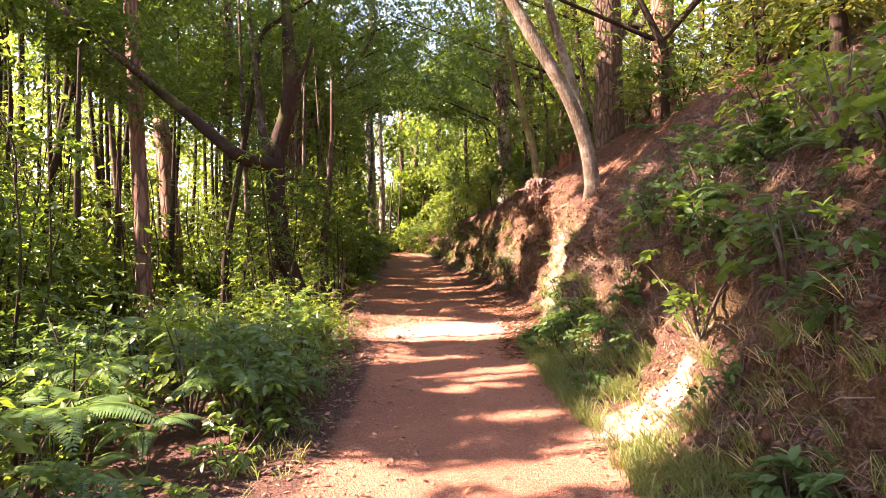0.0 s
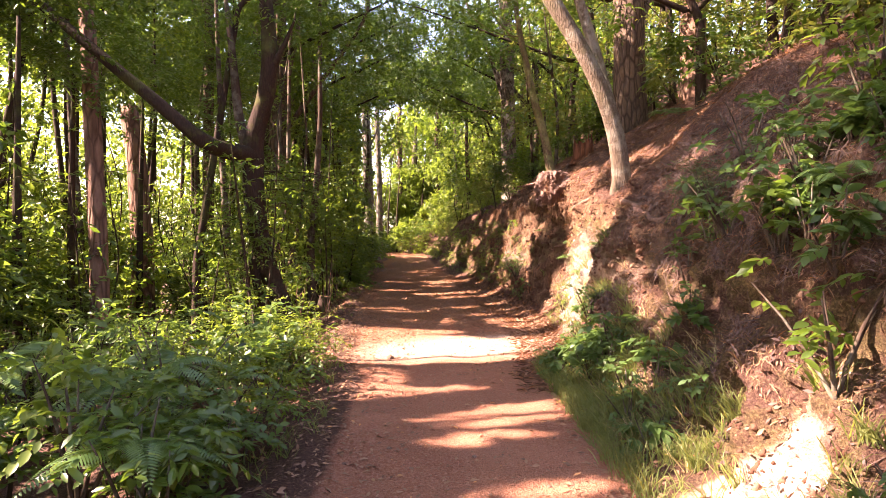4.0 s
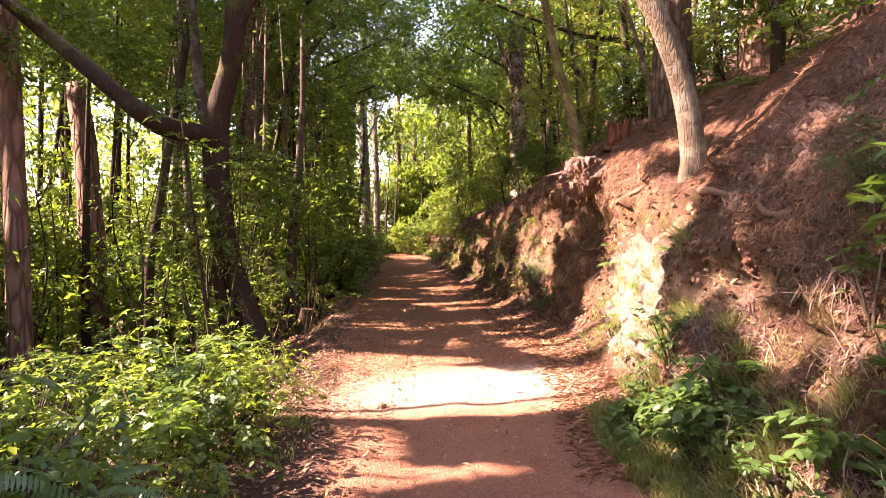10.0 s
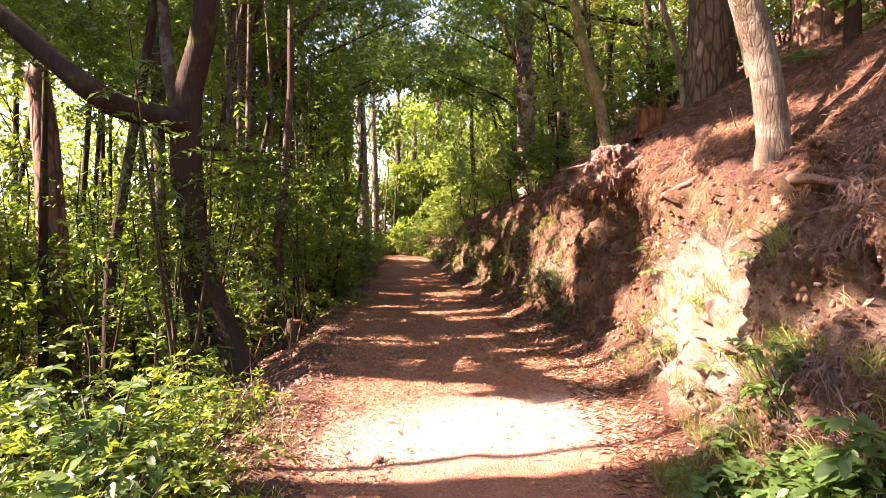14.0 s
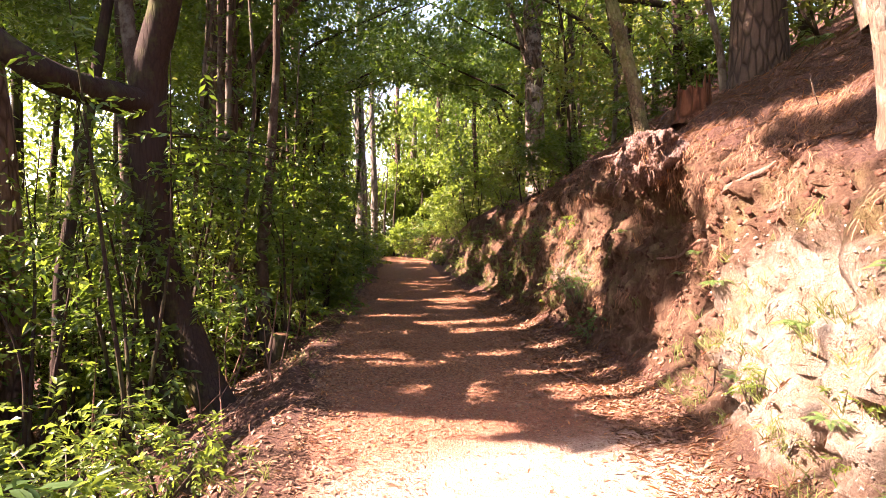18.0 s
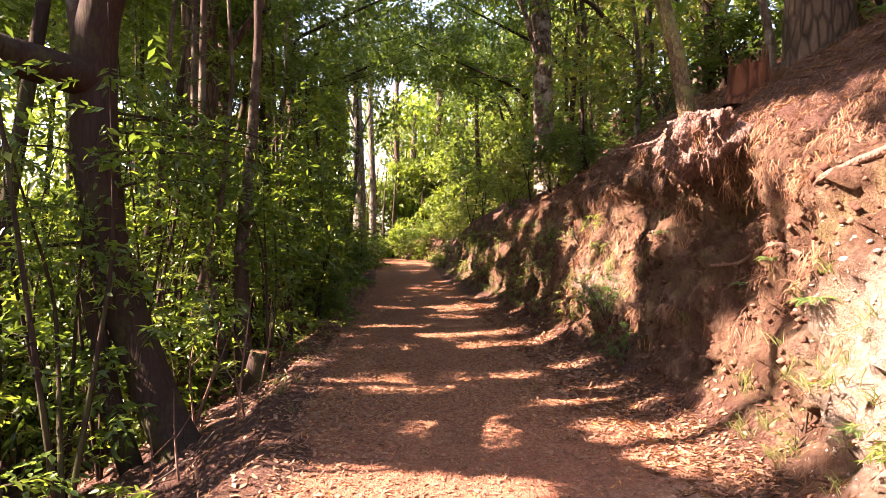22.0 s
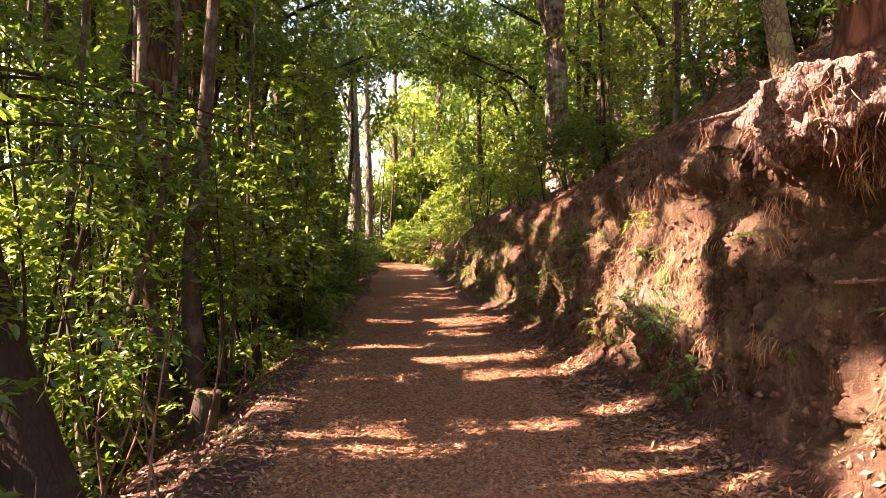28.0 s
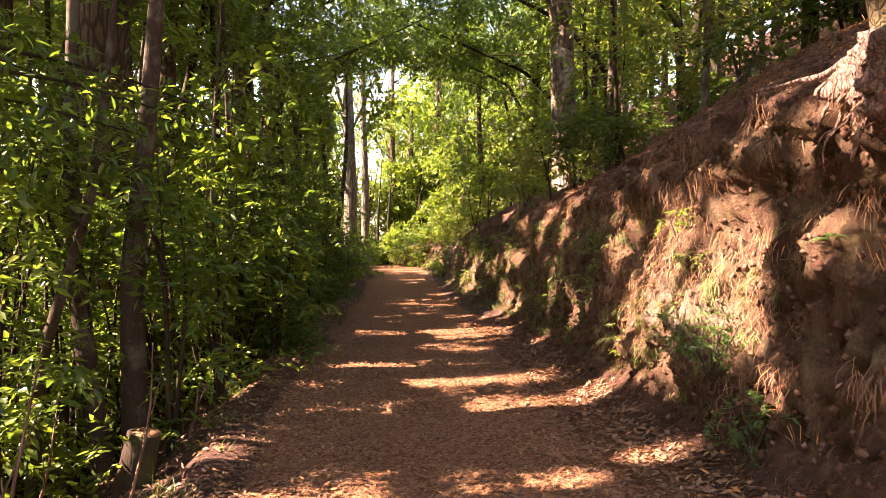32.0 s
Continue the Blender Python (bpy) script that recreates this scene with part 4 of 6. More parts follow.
# tall trees added so that crowns, mostly out of view, shade the path from high left
for n in range(18):
    x, y = rw.uniform(-11.5, -7.0), -4 + 2.5 * n + rw.uniform(-0.5, 0.5)
    if 9.2 < y < 12.0 or 4.0 < y < 5.4:
        continue
    lean = rw.uniform(-0.9, 0.9)
    z0 = gz(x, y)
    top = (9.2, 11.2, 13.4)[n % 3] + rw.uniform(-0.8, 0.8)
    tree("tall_tree", "tall straight tree with a high spreading crown, added as shade", [(x - lean, y - lean * 0.6, z0 - 0.2), (x - lean * 0.7, y - lean * 0.2, 2), (x + 0.2, y + 0.3, 6), (x + 0.4, y, top + 1)], [0.1, 0.08, 0.06, 0.03], BARK_DARK,
         [((x + 0.4, y, top), (3.0, 3.1, 2.5))], LEAF_LAUREL, 200 if 8 < y < 24 else 140, 34, 0.26 if y < 20 else 0.3, 0.48, 0.75, 1400 + n, 4, 10, step=0.5)
# an upper storey further down the hill, added to block the sun
for n in range(17):
    x, y = rw.uniform(-16, -11), -3 + 2.6 * n + rw.uniform(-0.5, 0.5)
    if 9.4 < y < 11.6 or 4.2 < y < 5.2:
        y += 1.6
    top, lean = (10.6, 13.2, 15.6)[n % 3] + rw.uniform(-0.6, 0.6), rw.uniform(-1.0, 1.0)
    z0 = gz(x, y)
    tree("tall_tree", "tall tree of the upper storey with a broad dark crown, added as shade", [(x - lean, y, z0 - 0.2), (x - lean * 0.5, y + lean * 0.4, 3), (x, y + 0.2, top - 2), (x + 0.3, y, top + 1)], [0.14, 0.11, 0.08, 0.03], BARK_DARK,
         [((x, y, top), (3.6, 2.7, 2.2))], LEAF_LAUREL, 130, 34, 0.33, 0.46, 0.85, 1500 + n, 4, 10, step=0.5)
# high pines added on the sunward side, mostly out of view, to shade the slope
for n, (x, y, z) in enumerate([(-6.3, 21.5, 15.5), (-4.6, 23.8, 14.0), (-6.0, 26.5, 16.0), (-4.8, 29.5, 15.0), (-6.4, 33.0, 16.5), (-9.5, 8.9, 14.0), (-10.0, 2.4, 14.0), (-10.2, 5.6, 14.4)]):
    z0 = gz(x, y)
    tree("pine_tree", "tall pine with a high dark crown, added as shade", [(x, y, z0 - 0.2), (x, y, 3), (x + 0.1, y, 9), (x + 0.1, y, z + 1)], [0.2, 0.17, 0.14, 0.04], BARK_PINE, [((x + 0.1, y, z), (3.4, 2.4, 2.2))], LEAF_LAUREL, 80, 34, 0.3, 0.45, 0.8, 1480 + n, 4, 12, step=0.5)
# dense lower crowns added on the sunward side to keep sun off the path
for n, (x, y, z) in enumerate([(-8.7, 12.9, 7.4), (-8.4, 14.4, 7.0), (-9.0, 15.9, 7.6), (-8.5, 7.4, 7.2), (-8.8, 6.2, 7.8), (-8.6, 17.6, 7.2), (-8.2, 8.6, 6.6), (-9.0, 2.2, 7.4), (-8.8, 11.95, 6.9)]):
    z0 = gz(x, y)
    tree("forest_tree", "bushy laurel tree below the path, added to block the sun", [(x, y + 0.4, z0 - 0.2), (x, y + 0.4, 2), (x, y + 0.3, z)], [0.08, 0.07, 0.03], BARK_DARK, [((x, y, z), (1.8, 0.45 if n == 8 else 0.9, 1.5))], LEAF_LAUREL, 70, 40, 0.2, 0.5, 0.25 if n == 8 else 0.5, 1460 + n, 4, 8, step=0.5)
# low spreading crowns added close behind the forked tree to shade the path
for n, (x, y, z) in enumerate([(-6.3, 13.7, 5.0), (-6.1, 16.3, 5.0), (-6.4, 12.2, 5.3)]):
    z0 = gz(x, y)
    tree("forest_tree", "spreading laurel tree below the path, added to shade it", [(x - 0.3, y + 0.3, z0 - 0.2), (x - 0.2, y + 0.2, 2), (x, y, z)], [0.09, 0.07, 0.03], BARK_DARK, [((x, y, z), (1.3, 1.5, 1.0))], LEAF_LAUREL, 100, 56, 0.13, 0.42, 0.42, 1440 + n, 4, 8, step=0.5)
# trees that lean over the path and close the sky above it
for n in range(15):
    y = 13.0 + 2.0 * n
    sgn = -1 if n % 2 else 1
    x0 = (left_x(y) - 3.4) if sgn < 0 else toe_x(y) + 4.6
    cx = rw.uniform(-0.8, 1.6)
    zc = 6.3 + 0.12 * (y - 13) + rw.uniform(-0.3, 1.8)
    L = 0.13 + 0.005 * (y - 13)
    z0 = gz(x0, y)
    tree("overhanging_tree", "leafy tree leaning over the path", [(x0, y, z0 - 0.2), (x0 * 0.98 + cx * 0.02, y, z0 + 2.5), (x0 * 0.75 + cx * 0.25, y + 0.2, zc * 0.9), (cx, y + 0.4, zc + 1.2)], [0.11, 0.09, 0.06, 0.015],
         BARK_DARK, [((cx, y, zc + 0.9), (3.3, 2.3, 1.7)), ((cx * 0.5 + x0 * 0.5, y + 0.5, zc + 0.6), (2.2, 2.0, 1.5))], LEAF_LAUREL, 84, 48, L, 0.42, 0.6, 1100 + n, 2, 8)
# crowns of the leaning tree's neighbours, over the start of the walk
for n, (x0, y, cx, zc) in enumerate([(5.4, 7.5, 2.2, 6.0), (5.8, 10.0, 3.4, 7.2), (5.2, 12.5, 2.6, 7.4), (6.2, 5.0, 3.8, 6.0)]):
    z0 = gz(x0, y)
    tree("overhanging_tree", "leafy tree leaning over the bank", [(x0, y, z0 - 0.2), (x0, y, z0 + 1.5), (x0 * 0.6 + cx * 0.4, y, zc), (cx, y, zc + 1.2)], [0.1, 0.08, 0.05, 0.015], BARK_DARK,
         [((cx, y, zc + 1.0), (2.0, 1.8, 1.1))], LEAF_LAUREL, 60, 50, 0.12, 0.4, 0.5, 1180 + n, 4, 8)
# unseen crowns added to close over the start of the walk and cut the skylight
for n in range(4):
    y = -5.5 + 1.7 * n
    x0, cx, zc = -5.6 + 0.5 * (n % 2), rw.uniform(-2.2, 1.2), rw.uniform(7.6, 9.4)
    z0 = gz(x0, y)
    tree("overhanging_tree", "unseen leafy tree added high over the path to cut the skylight", [(x0 - 1.2, y, z0 - 0.4), (x0 - 1.0, y, z0 + 3), (x0 * 0.7 + cx * 0.3, y, zc - 0.6), (cx, y, zc + 0.8)], [0.1, 0.08, 0.05, 0.015], BARK_DARK,
         [((cx, y, zc + 0.8), (2.8, 1.7, 0.9))], LEAF_LAUREL, 60, 44, 0.17, 0.44, 0.6, 1580 + n, 2, 8)
for n in range(14):
    x, y = -4.8 + 0.72 * n, rw.uniform(52.5, 58)
    z0 = gz(x, y)
    tree("forest_tree", "leafy green tree closing the end of the path", [(x, y, z0 - 0.2), (x, y, z0 + 3), (x + 0.3, y, z0 + 7)], [0.1, 0.08, 0.02], BARK_DARK,
         [((x, y, z0 + 1.6), (1.5, 1.3, 1.6)), ((x, y, z0 + 4.6), (1.6, 1.4, 1.6))], LEAF_SUNNY, 70, 40, 0.34, 0.42, 0.8, 1150 + n, 3, 8)

# far woods, closing the hillside all round
rf2 = np.random.default_rng(66)
wc = np.concatenate([
    np.c_[rf2.uniform(-30, -17, 420), rf2.uniform(2, 75, 420), rf2.uniform(2, 14, 420)],
    np.c_[rf2.uniform(-50, -34, 300), rf2.uniform(0, 110, 300), rf2.uniform(8, 24, 300)],
    np.c_[rf2.uniform(-50, -30, 420), rf2.uniform(-20, 95, 420), rf2.uniform(-13, 12, 420)],
    np.c_[rf2.uniform(-30, 30, 330), rf2.uniform(86, 105, 330), rf2.uniform(-2, 20, 330)],
    np.c_[rf2.uniform(14, 24, 420), rf2.uniform(-10, 90, 420), rf2.uniform(8, 24, 420)],
    np.c_[rf2.uniform(-40, 20, 260), rf2.uniform(-40, -22, 260), rf2.uniform(-6, 16, 260)],
])
v, f = clump_leaves(wc, 2.0, 34, 0.55, 0.5, rf2)
tagged(new("far_woods", raw_mesh("far_woods", v, f, LEAF_SUNNY)), "distant mass of green treetops behind the wood", "trees", kind="stuff")

# ---- resting things on the real ground ----
from mathutils.bvhtree import BVHTree

_gm = bpy.data.objects["ground"].data
_gv = np.empty(len(_gm.vertices) * 3, np.float32)
_gm.vertices.foreach_get("co", _gv)
_gf = np.empty(len(_gm.loops), np.int32)
_gm.loops.foreach_get("vertex_index", _gf)
LAND = BVHTree.FromPolygons(_gv.reshape(-1, 3).tolist(), _gf.reshape(-1, 4).tolist())


def drop(x, y):
    """The ground under a place, and its slope."""
    p, n, *_ = LAND.ray_cast(Vector((x, y, 40)), Vector((0, 0, -1)))
    return (np.array(p), np.array(n)) if p else (np.array((x, y, gz(x, y))), np.array((0, 0, 1.0)))


def face(y, z, x0=0.3):
    """The bank at a height, met from the path."""
    p, n, *_ = LAND.ray_cast(Vector((x0, y, z)), Vector((1, 0, 0)))
    return (np.array(p), np.array(n)) if p else None


def dropped(xs, ys):
    both = [drop(float(x), float(y)) for x, y in zip(xs, ys)]
    return np.array([b[0] for b in both]), np.array([b[1] for b in both])


def lying(p, n, length, width, rng, lift=0.35, hi=False, mat=None):
    """Blades that lie loosely on the ground, with some curling up."""
    d = unit(np.cross(n, rng.normal(size=p.shape)) + n * rng.uniform(-0.02, lift, (len(p), 1)))
    m = len(p)
    side = unit(np.cross(n, d) + n * rng.normal(size=(m, 1)) * 0.3)
    s = np.broadcast_to(length, (m,))[:, None]
    w = np.broadcast_to(width, (m,))[:, None]
    q = p + n * 0.006
    mid = q + d * s * 0.45 + n * s * rng.uniform(0.02, 0.14, (m, 1))
    v = np.stack([q, mid + side * s * w * 0.5, q + d * s, mid - side * s * w * 0.5], 1).reshape(-1, 3)
    f = (np.array([[0, 1, 2], [0, 2, 3]])[None] + (np.arange(m) * 4)[:, None, None]).reshape(-1, 3)
    return v, f


def stuff(name, me, label, category):
    return tagged(new(name, me), label, category, kind="stuff")


# ---- shrubs and herbs ----
def shrub(name, place, radius, height, leaves, leaf, length, width, label, seed, stems=6, bark=BARK_SAPLING, hi=False, group="shrubs", flat=1.0, up=0.6, category="shrub"):
    """A shrub: stems from one foot, leaves in sprays along their upper parts."""
    rng = np.random.default_rng(seed)
    base = np.array(place, float)
    t = thing(name, tuple(base), label, category, group)
    tips = []
    tall = height > 1.1
    if tall:
        stems = 2 if height < 2.5 else 3
    for k in range(stems):
        a = rng.uniform(0, 2 * np.pi)
        r = radius * rng.uniform(0.3, 1.0)
        tip = base + np.array([math.cos(a) * r, math.sin(a) * r, height * rng.uniform(0.7, 1.0)])
        mid = base + (tip - base) * np.array([0.35, 0.35, 0.6]) + (rng.normal(size=3) * 0.06 * height if tall else 0)
        tube("stem", [base - np.array([0, 0, 0.05]), mid, tip], [min(0.006 + 0.012 * height, 0.028), min(0.005 + 0.006 * height, 0.016), 0.003], BARK_DARK if tall else bark, t, 5, 0.05, seed + k, step=0.2)
        tips.append((mid, tip))
    if tall:
        # boughs at every height, longest in the middle, each ending in leafy sprays
        cs = []
        for k in range(int(6 + 4.5 * height)):
            mid, tip = tips[k % stems]
            u = rng.uniform(0.08, 1.0)
            at = base + (mid - base) * min(1, u * 2) + (tip - mid) * max(0, u * 2 - 1)
            a = rng.uniform(0, 2 * np.pi)
            out = radius * rng.uniform(0.25, 1.15) * (1.15 - 0.6 * u)
            end = at + np.array([math.cos(a) * out, math.sin(a) * out, rng.uniform(-0.05, 0.3) * out])
            cs.append(end)
            if k < 4:
                tube("bough", [at, (at + end) / 2 + np.array([0, 0, 0.06 * out]), end], [0.008, 0.006, 0.002], BARK_DARK, t, 4, 0.05, seed + k, step=0.25)
        cs = np.array(cs)
        per = max(11, int(leaves * 1.15 / len(cs)))
        p, d = spray_points(cs, radius * 0.42, per, length, rng, 0.6)
    else:
        per = max(11, leaves // (stems * 3))
        cs = np.array([m * (1 - u) + e * u for m, e in tips for u in (0.2, 0.65, 1.0)])
        cs = cs + rng.normal(size=cs.shape) * radius * 0.25
        p, d = spray_points(cs, radius * 0.5, per, length, rng, flat)
    keep = (p[:, 2] > ground_z(p[:, 0], p[:, 1]) + 0.02) & ~((np.abs(p[:, 0]) < 0.55) & (p[:, 1] < 13))
    if height > 0.9:
        keep &= shades(p)
    p, d = p[keep], d[keep]
    v, f = leaf_arrays(p, d, length * rng.uniform(0.6, 1.25, len(p)), width, rng, up, hi)
    part("foliage", raw_mesh("foliage", v, f, leaf), t)
    return t


def fern(place, size, fronds, label, seed, lean=(0, 0), group="ferns", stalk=0.0):
    """A fern: arching fronds, each a midrib with paired, tapering leaflets."""
    rng = np.random.default_rng(seed)
    base = np.array(place, float)
    t = thing("fern", tuple(base), label, "fern", group)
    for k in range(fronds):
        a = 2 * np.pi * (k + rng.uniform(-0.3, 0.3)) / fronds
        out = np.array([math.cos(a) + lean[0], math.sin(a) + lean[1], 0])
        out = out / np.linalg.norm(out)
        L = size * rng.uniform(0.75, 1.1)
        rise = rng.uniform(0.35, 0.75)
        u = np.linspace(0, 1, 40)
        rib = base + out * (L * 0.85 * u ** 1.1)[:, None] + np.array([0, 0, 1.0]) * (L * (rise * 1.3 * u - (rise + 0.15) * u**2.2) + stalk * smooth(u, 0, 0.25))[:, None]
        tan = unit(np.gradient(rib, axis=0))
        side = unit(np.cross(tan, (0, 0, 1.0)))
        nrm = np.cross(side, tan)
        vs, fs, n = [], [], 0
        for i in range(7, 40):
            span = L * (0.3 * (1 - u[i]) ** 0.75 * min(1, (u[i] - 0.1) * 7) + 0.012)
            for sgn in (1, -1):
                root, dirn = rib[i], unit(side[i] * sgn + tan[i] * 0.35 - nrm[i] * 0.12)
                w = L * 0.0105
                e = root + dirn * span - nrm[i] * span * 0.18
                m1, m2 = root + dirn * span * 0.3, root + dirn * span * 0.7 - nrm[i] * span * 0.05
                vs += [root, m1 + tan[i] * w, m1 - tan[i] * w, m2 + tan[i] * w * 0.8, m2 - tan[i] * w * 0.8, e]
                fs += [[n, n + 2, n + 1], [n + 1, n + 2, n + 3], [n + 2, n + 4, n + 3], [n + 3, n + 4, n + 5]]
                n += 6
        tv, tf = tube_arrays(rib[::8], np.linspace(L * 0.007, L * 0.002, len(rib[::8])), 4, 0.0, 0, L / 8)
        tf = np.concatenate([tf[:, [0, 1, 2]], tf[:, [0, 2, 3]]])
        v, f = joined((np.array(vs), np.array(fs)), (tv, tf))
        part("frond", raw_mesh("frond", v, f, FERN_LEAF), t)
    return t


def left_edge(y):
    return float(np.interp(y, Y_LEFT, X_LEFT))


def toe(y):
    return float(np.interp(y, Y_TOE, X_TOE))


ru = np.random.default_rng(77)
# undergrowth on the outer side, thick at first and thinning out
for k in range(150):
    y = ru.uniform(-0.5, 11.5)
    d = 0.5 + 4.6 * ru.random() ** 1.2
    if y > 9.4 and d < 1.2:
        continue
    x = left_edge(y) - d - (0.35 if y < 3 else 0)
    if -2.35 < x < -1.2 and 2.9 < y < 4.45:
        continue
    p, n = drop(x, y)
    h = ru.uniform(0.45, 0.75) + 0.2 * min(d, 3.2)
    shrub("bramble_bush", p, ru.uniform(0.3, 0.6), h * ru.uniform(0.7, 1.25), int(ru.uniform(200, 380)), (LEAF_HERB, LEAF_WEED, LEAF_LAUREL, LEAF_HERB, LEAF_SUNNY)[k % 5], ru.uniform(0.05, 0.11), ru.choice([0.3, 0.45, 0.6]), "leafy green undergrowth bush beside the path", 1000 + k, 5, hi=d < 1.3, group="undergrowth bushes", up=0.9, category="bush")
for k, (x, y, r, h, n) in enumerate([(-1.45, 9.2, 0.55, 0.6, 1500), (-1.75, 8.3, 0.6, 0.75, 1600), (-2.3, 9.6, 0.6, 0.8, 1400), (-1.9, 10.3, 0.5, 0.5, 1100), (-1.35, 7.4, 0.4, 0.5, 800), (-2.6, 8.4, 0.6, 0.9, 1200), (-1.75, 11.1, 0.45, 0.45, 900)]):
    shrub("leafy_bush", drop(x, y)[0], r, h, n, LEAF_SUNNY, 0.06, 0.45, "bright fine-leaved bush spilling over the path edge", 1200 + k, 9, group="undergrowth bushes", category="bush")
for k, (x, y, r, h, n) in enumerate([(-1.8, 3.25, 0.35, 0.45, 300), (-1.45, 3.0, 0.3, 0.35, 240), (-2.2, 3.0, 0.4, 0.5, 300), (-1.4, 4.35, 0.28, 0.35, 220), (-1.35, 5.6, 0.35, 0.5, 320), (-1.3, 6.4, 0.35, 0.5, 320), (-1.2, 4.9, 0.25, 0.3, 200)]):
    shrub("bramble_bush", drop(x, y)[0], r, h, n, (LEAF_WEED, LEAF_HERB)[k % 2], 0.075, 0.5, "low dark bramble at the shaded path edge", 1250 + k, 6, hi=True, group="undergrowth bushes", up=0.9, category="bush")
# ferns
for k, (x, y, s, n, z) in enumerate([(-1.9, 4.1, 0.58, 5, 0.3), (-2.15, 3.7, 0.62, 5, 0.2), (-1.55, 5.1, 0.7, 5, 0.35), (-1.7, 5.6, 0.8, 6, 0.35), (-2.1, 6.4, 0.9, 7, 0.45), (-2.4, 3.9, 0.9, 8, 0.5), (-2.9, 5.4, 0.9, 7, 0.6), (-1.6, 7.0, 0.6, 6, 0.3), (-3.6, 7.0, 0.9, 7, 0.7), (-2.0, 2.3, 0.7, 6, 0.35)]):
    fern(drop(x, y)[0], s, n, "green bracken fern with arching fronds in the undergrowth", 1300 + k, (0.3, -0.35), stalk=z + 0.1)
for k, (x, y, z, s) in enumerate([(None, 12.2, 1.25, 0.24), (None, 10.85, 1.05, 0.26), (None, 11.6, 0.55, 0.2), (None, 9.9, 1.5, 0.22), (None, 13.3, 1.5, 0.18), (None, 15.2, 1.75, 0.2), (None, 13.9, 1.25, 0.16), (None, 10.2, 0.6, 0.2)]):
    hit = face(y, z)
    if hit:
        fern(hit[0] + hit[1] * 0.01, s, 7, "small green fern rooted in the earth bank", 1320 + k, (-0.8, -0.3), "bank ferns")
for k, (x, y, s) in enumerate([(3.4, 4.6, 0.6), (3.0, 5.6, 0.5), (4.2, 5.2, 0.7), (3.9, 6.6, 0.6), (4.9, 7.0, 0.7), (5.2, 13.4, 0.5), (5.6, 15.0, 0.6), (6.1, 13.2, 0.6)]):
    fern(drop(x, y)[0], s, 7, "green fern on the needle-strewn slope", 1340 + k, (-0.4, -0.2), "slope ferns")

# grass, straw and weeds along the foot of the bank
def tufts(name, mat, spots, blades, height, width, label, seed, lean=0.35):
    rng = np.random.default_rng(seed)
    ps, ds, ls = [], [], []
    for x, y in spots:
        p, n = drop(x, y)
        m = int(blades * rng.uniform(0.5, 1.3))
        q = p + np.c_[rng.normal(size=(m, 2)) * 0.035, np.zeros(m)]
        ps.append(q)
        ds.append(unit(np.c_[rng.normal(size=(m, 2)) * lean + n[:2] * 0.5, np.ones(m)]))
        ls.append(height * rng.uniform(0.45, 1.15, m))
    p, d, L = np.concatenate(ps), np.concatenate(ds), np.concatenate(ls)[:, None]
    side = unit(np.cross(d, rng.normal(size=d.shape)))
    bow = unit(np.c_[d[:, :2] + rng.normal(size=(len(d), 2)) * 0.2, np.zeros(len(d))])
    a, b, c = p + d * L * 0.45, p + d * L * 0.8 + bow * L * 0.12, p + d * L * 0.95 + bow * L * 0.35 - np.array([0, 0, 0.12]) * L
    w = width * side
    v = np.stack([p + w, p - w, a + w * 0.9, a - w * 0.9, b + w * 0.6, b - w * 0.6, c], 1).reshape(-1, 3)
    f = (np.array([[0, 1, 3], [0, 3, 2], [2, 3, 5], [2, 5, 4], [4, 5, 6]])[None] + (np.arange(len(p)) * 7)[:, None, None]).reshape(-1, 3)
    return stuff(name, raw_mesh(name, v, f, mat), label, "grass")


spots = []
for k in range(620):
    y = ru.uniform(1.5, 9.6)
    if not 4.35 < y < 5.5 or k % 4 == 0:
        spots.append((toe(y) - 0.12 + 0.95 * ru.random() ** 1.4, y))
tufts("grass", GRASS_LEAF, spots, 26, 0.22, 0.0034, "long green and yellowing grass at the foot of the bank", 1400)
spots = [(toe(y) + 0.05 + 0.9 * ru.random(), y) for y in ru.uniform(1.5, 9.0, 130)]
spots = [q for q in spots if not 4.3 < q[1] < 5.5]
tufts("dry_grass", STRAW, spots, 14, 0.2, 0.0028, "dry straw-coloured grass stalks on the bank foot", 1401, 0.5)
spots = [(left_edge(y) - 0.05 - 0.5 * ru.random(), y) for y in np.r_[ru.uniform(2, 12, 70), ru.uniform(14, 30, 60)]]
tufts("grass_edge", GRASS_LEAF, spots, 12, 0.16, 0.003, "sparse grass along the outer path edge", 1402, 0.5)
spots = [(toe(y) + 0.3 + 0.35 * ru.random(), y) for y in np.r_[ru.uniform(9.8, 13, 60), ru.uniform(19, 34, 160)]]
tufts("bank_grass", GRASS_LEAF, spots, 16, 0.15, 0.003, "yellow-green grass wisps on the bank foot", 1403, 0.5)

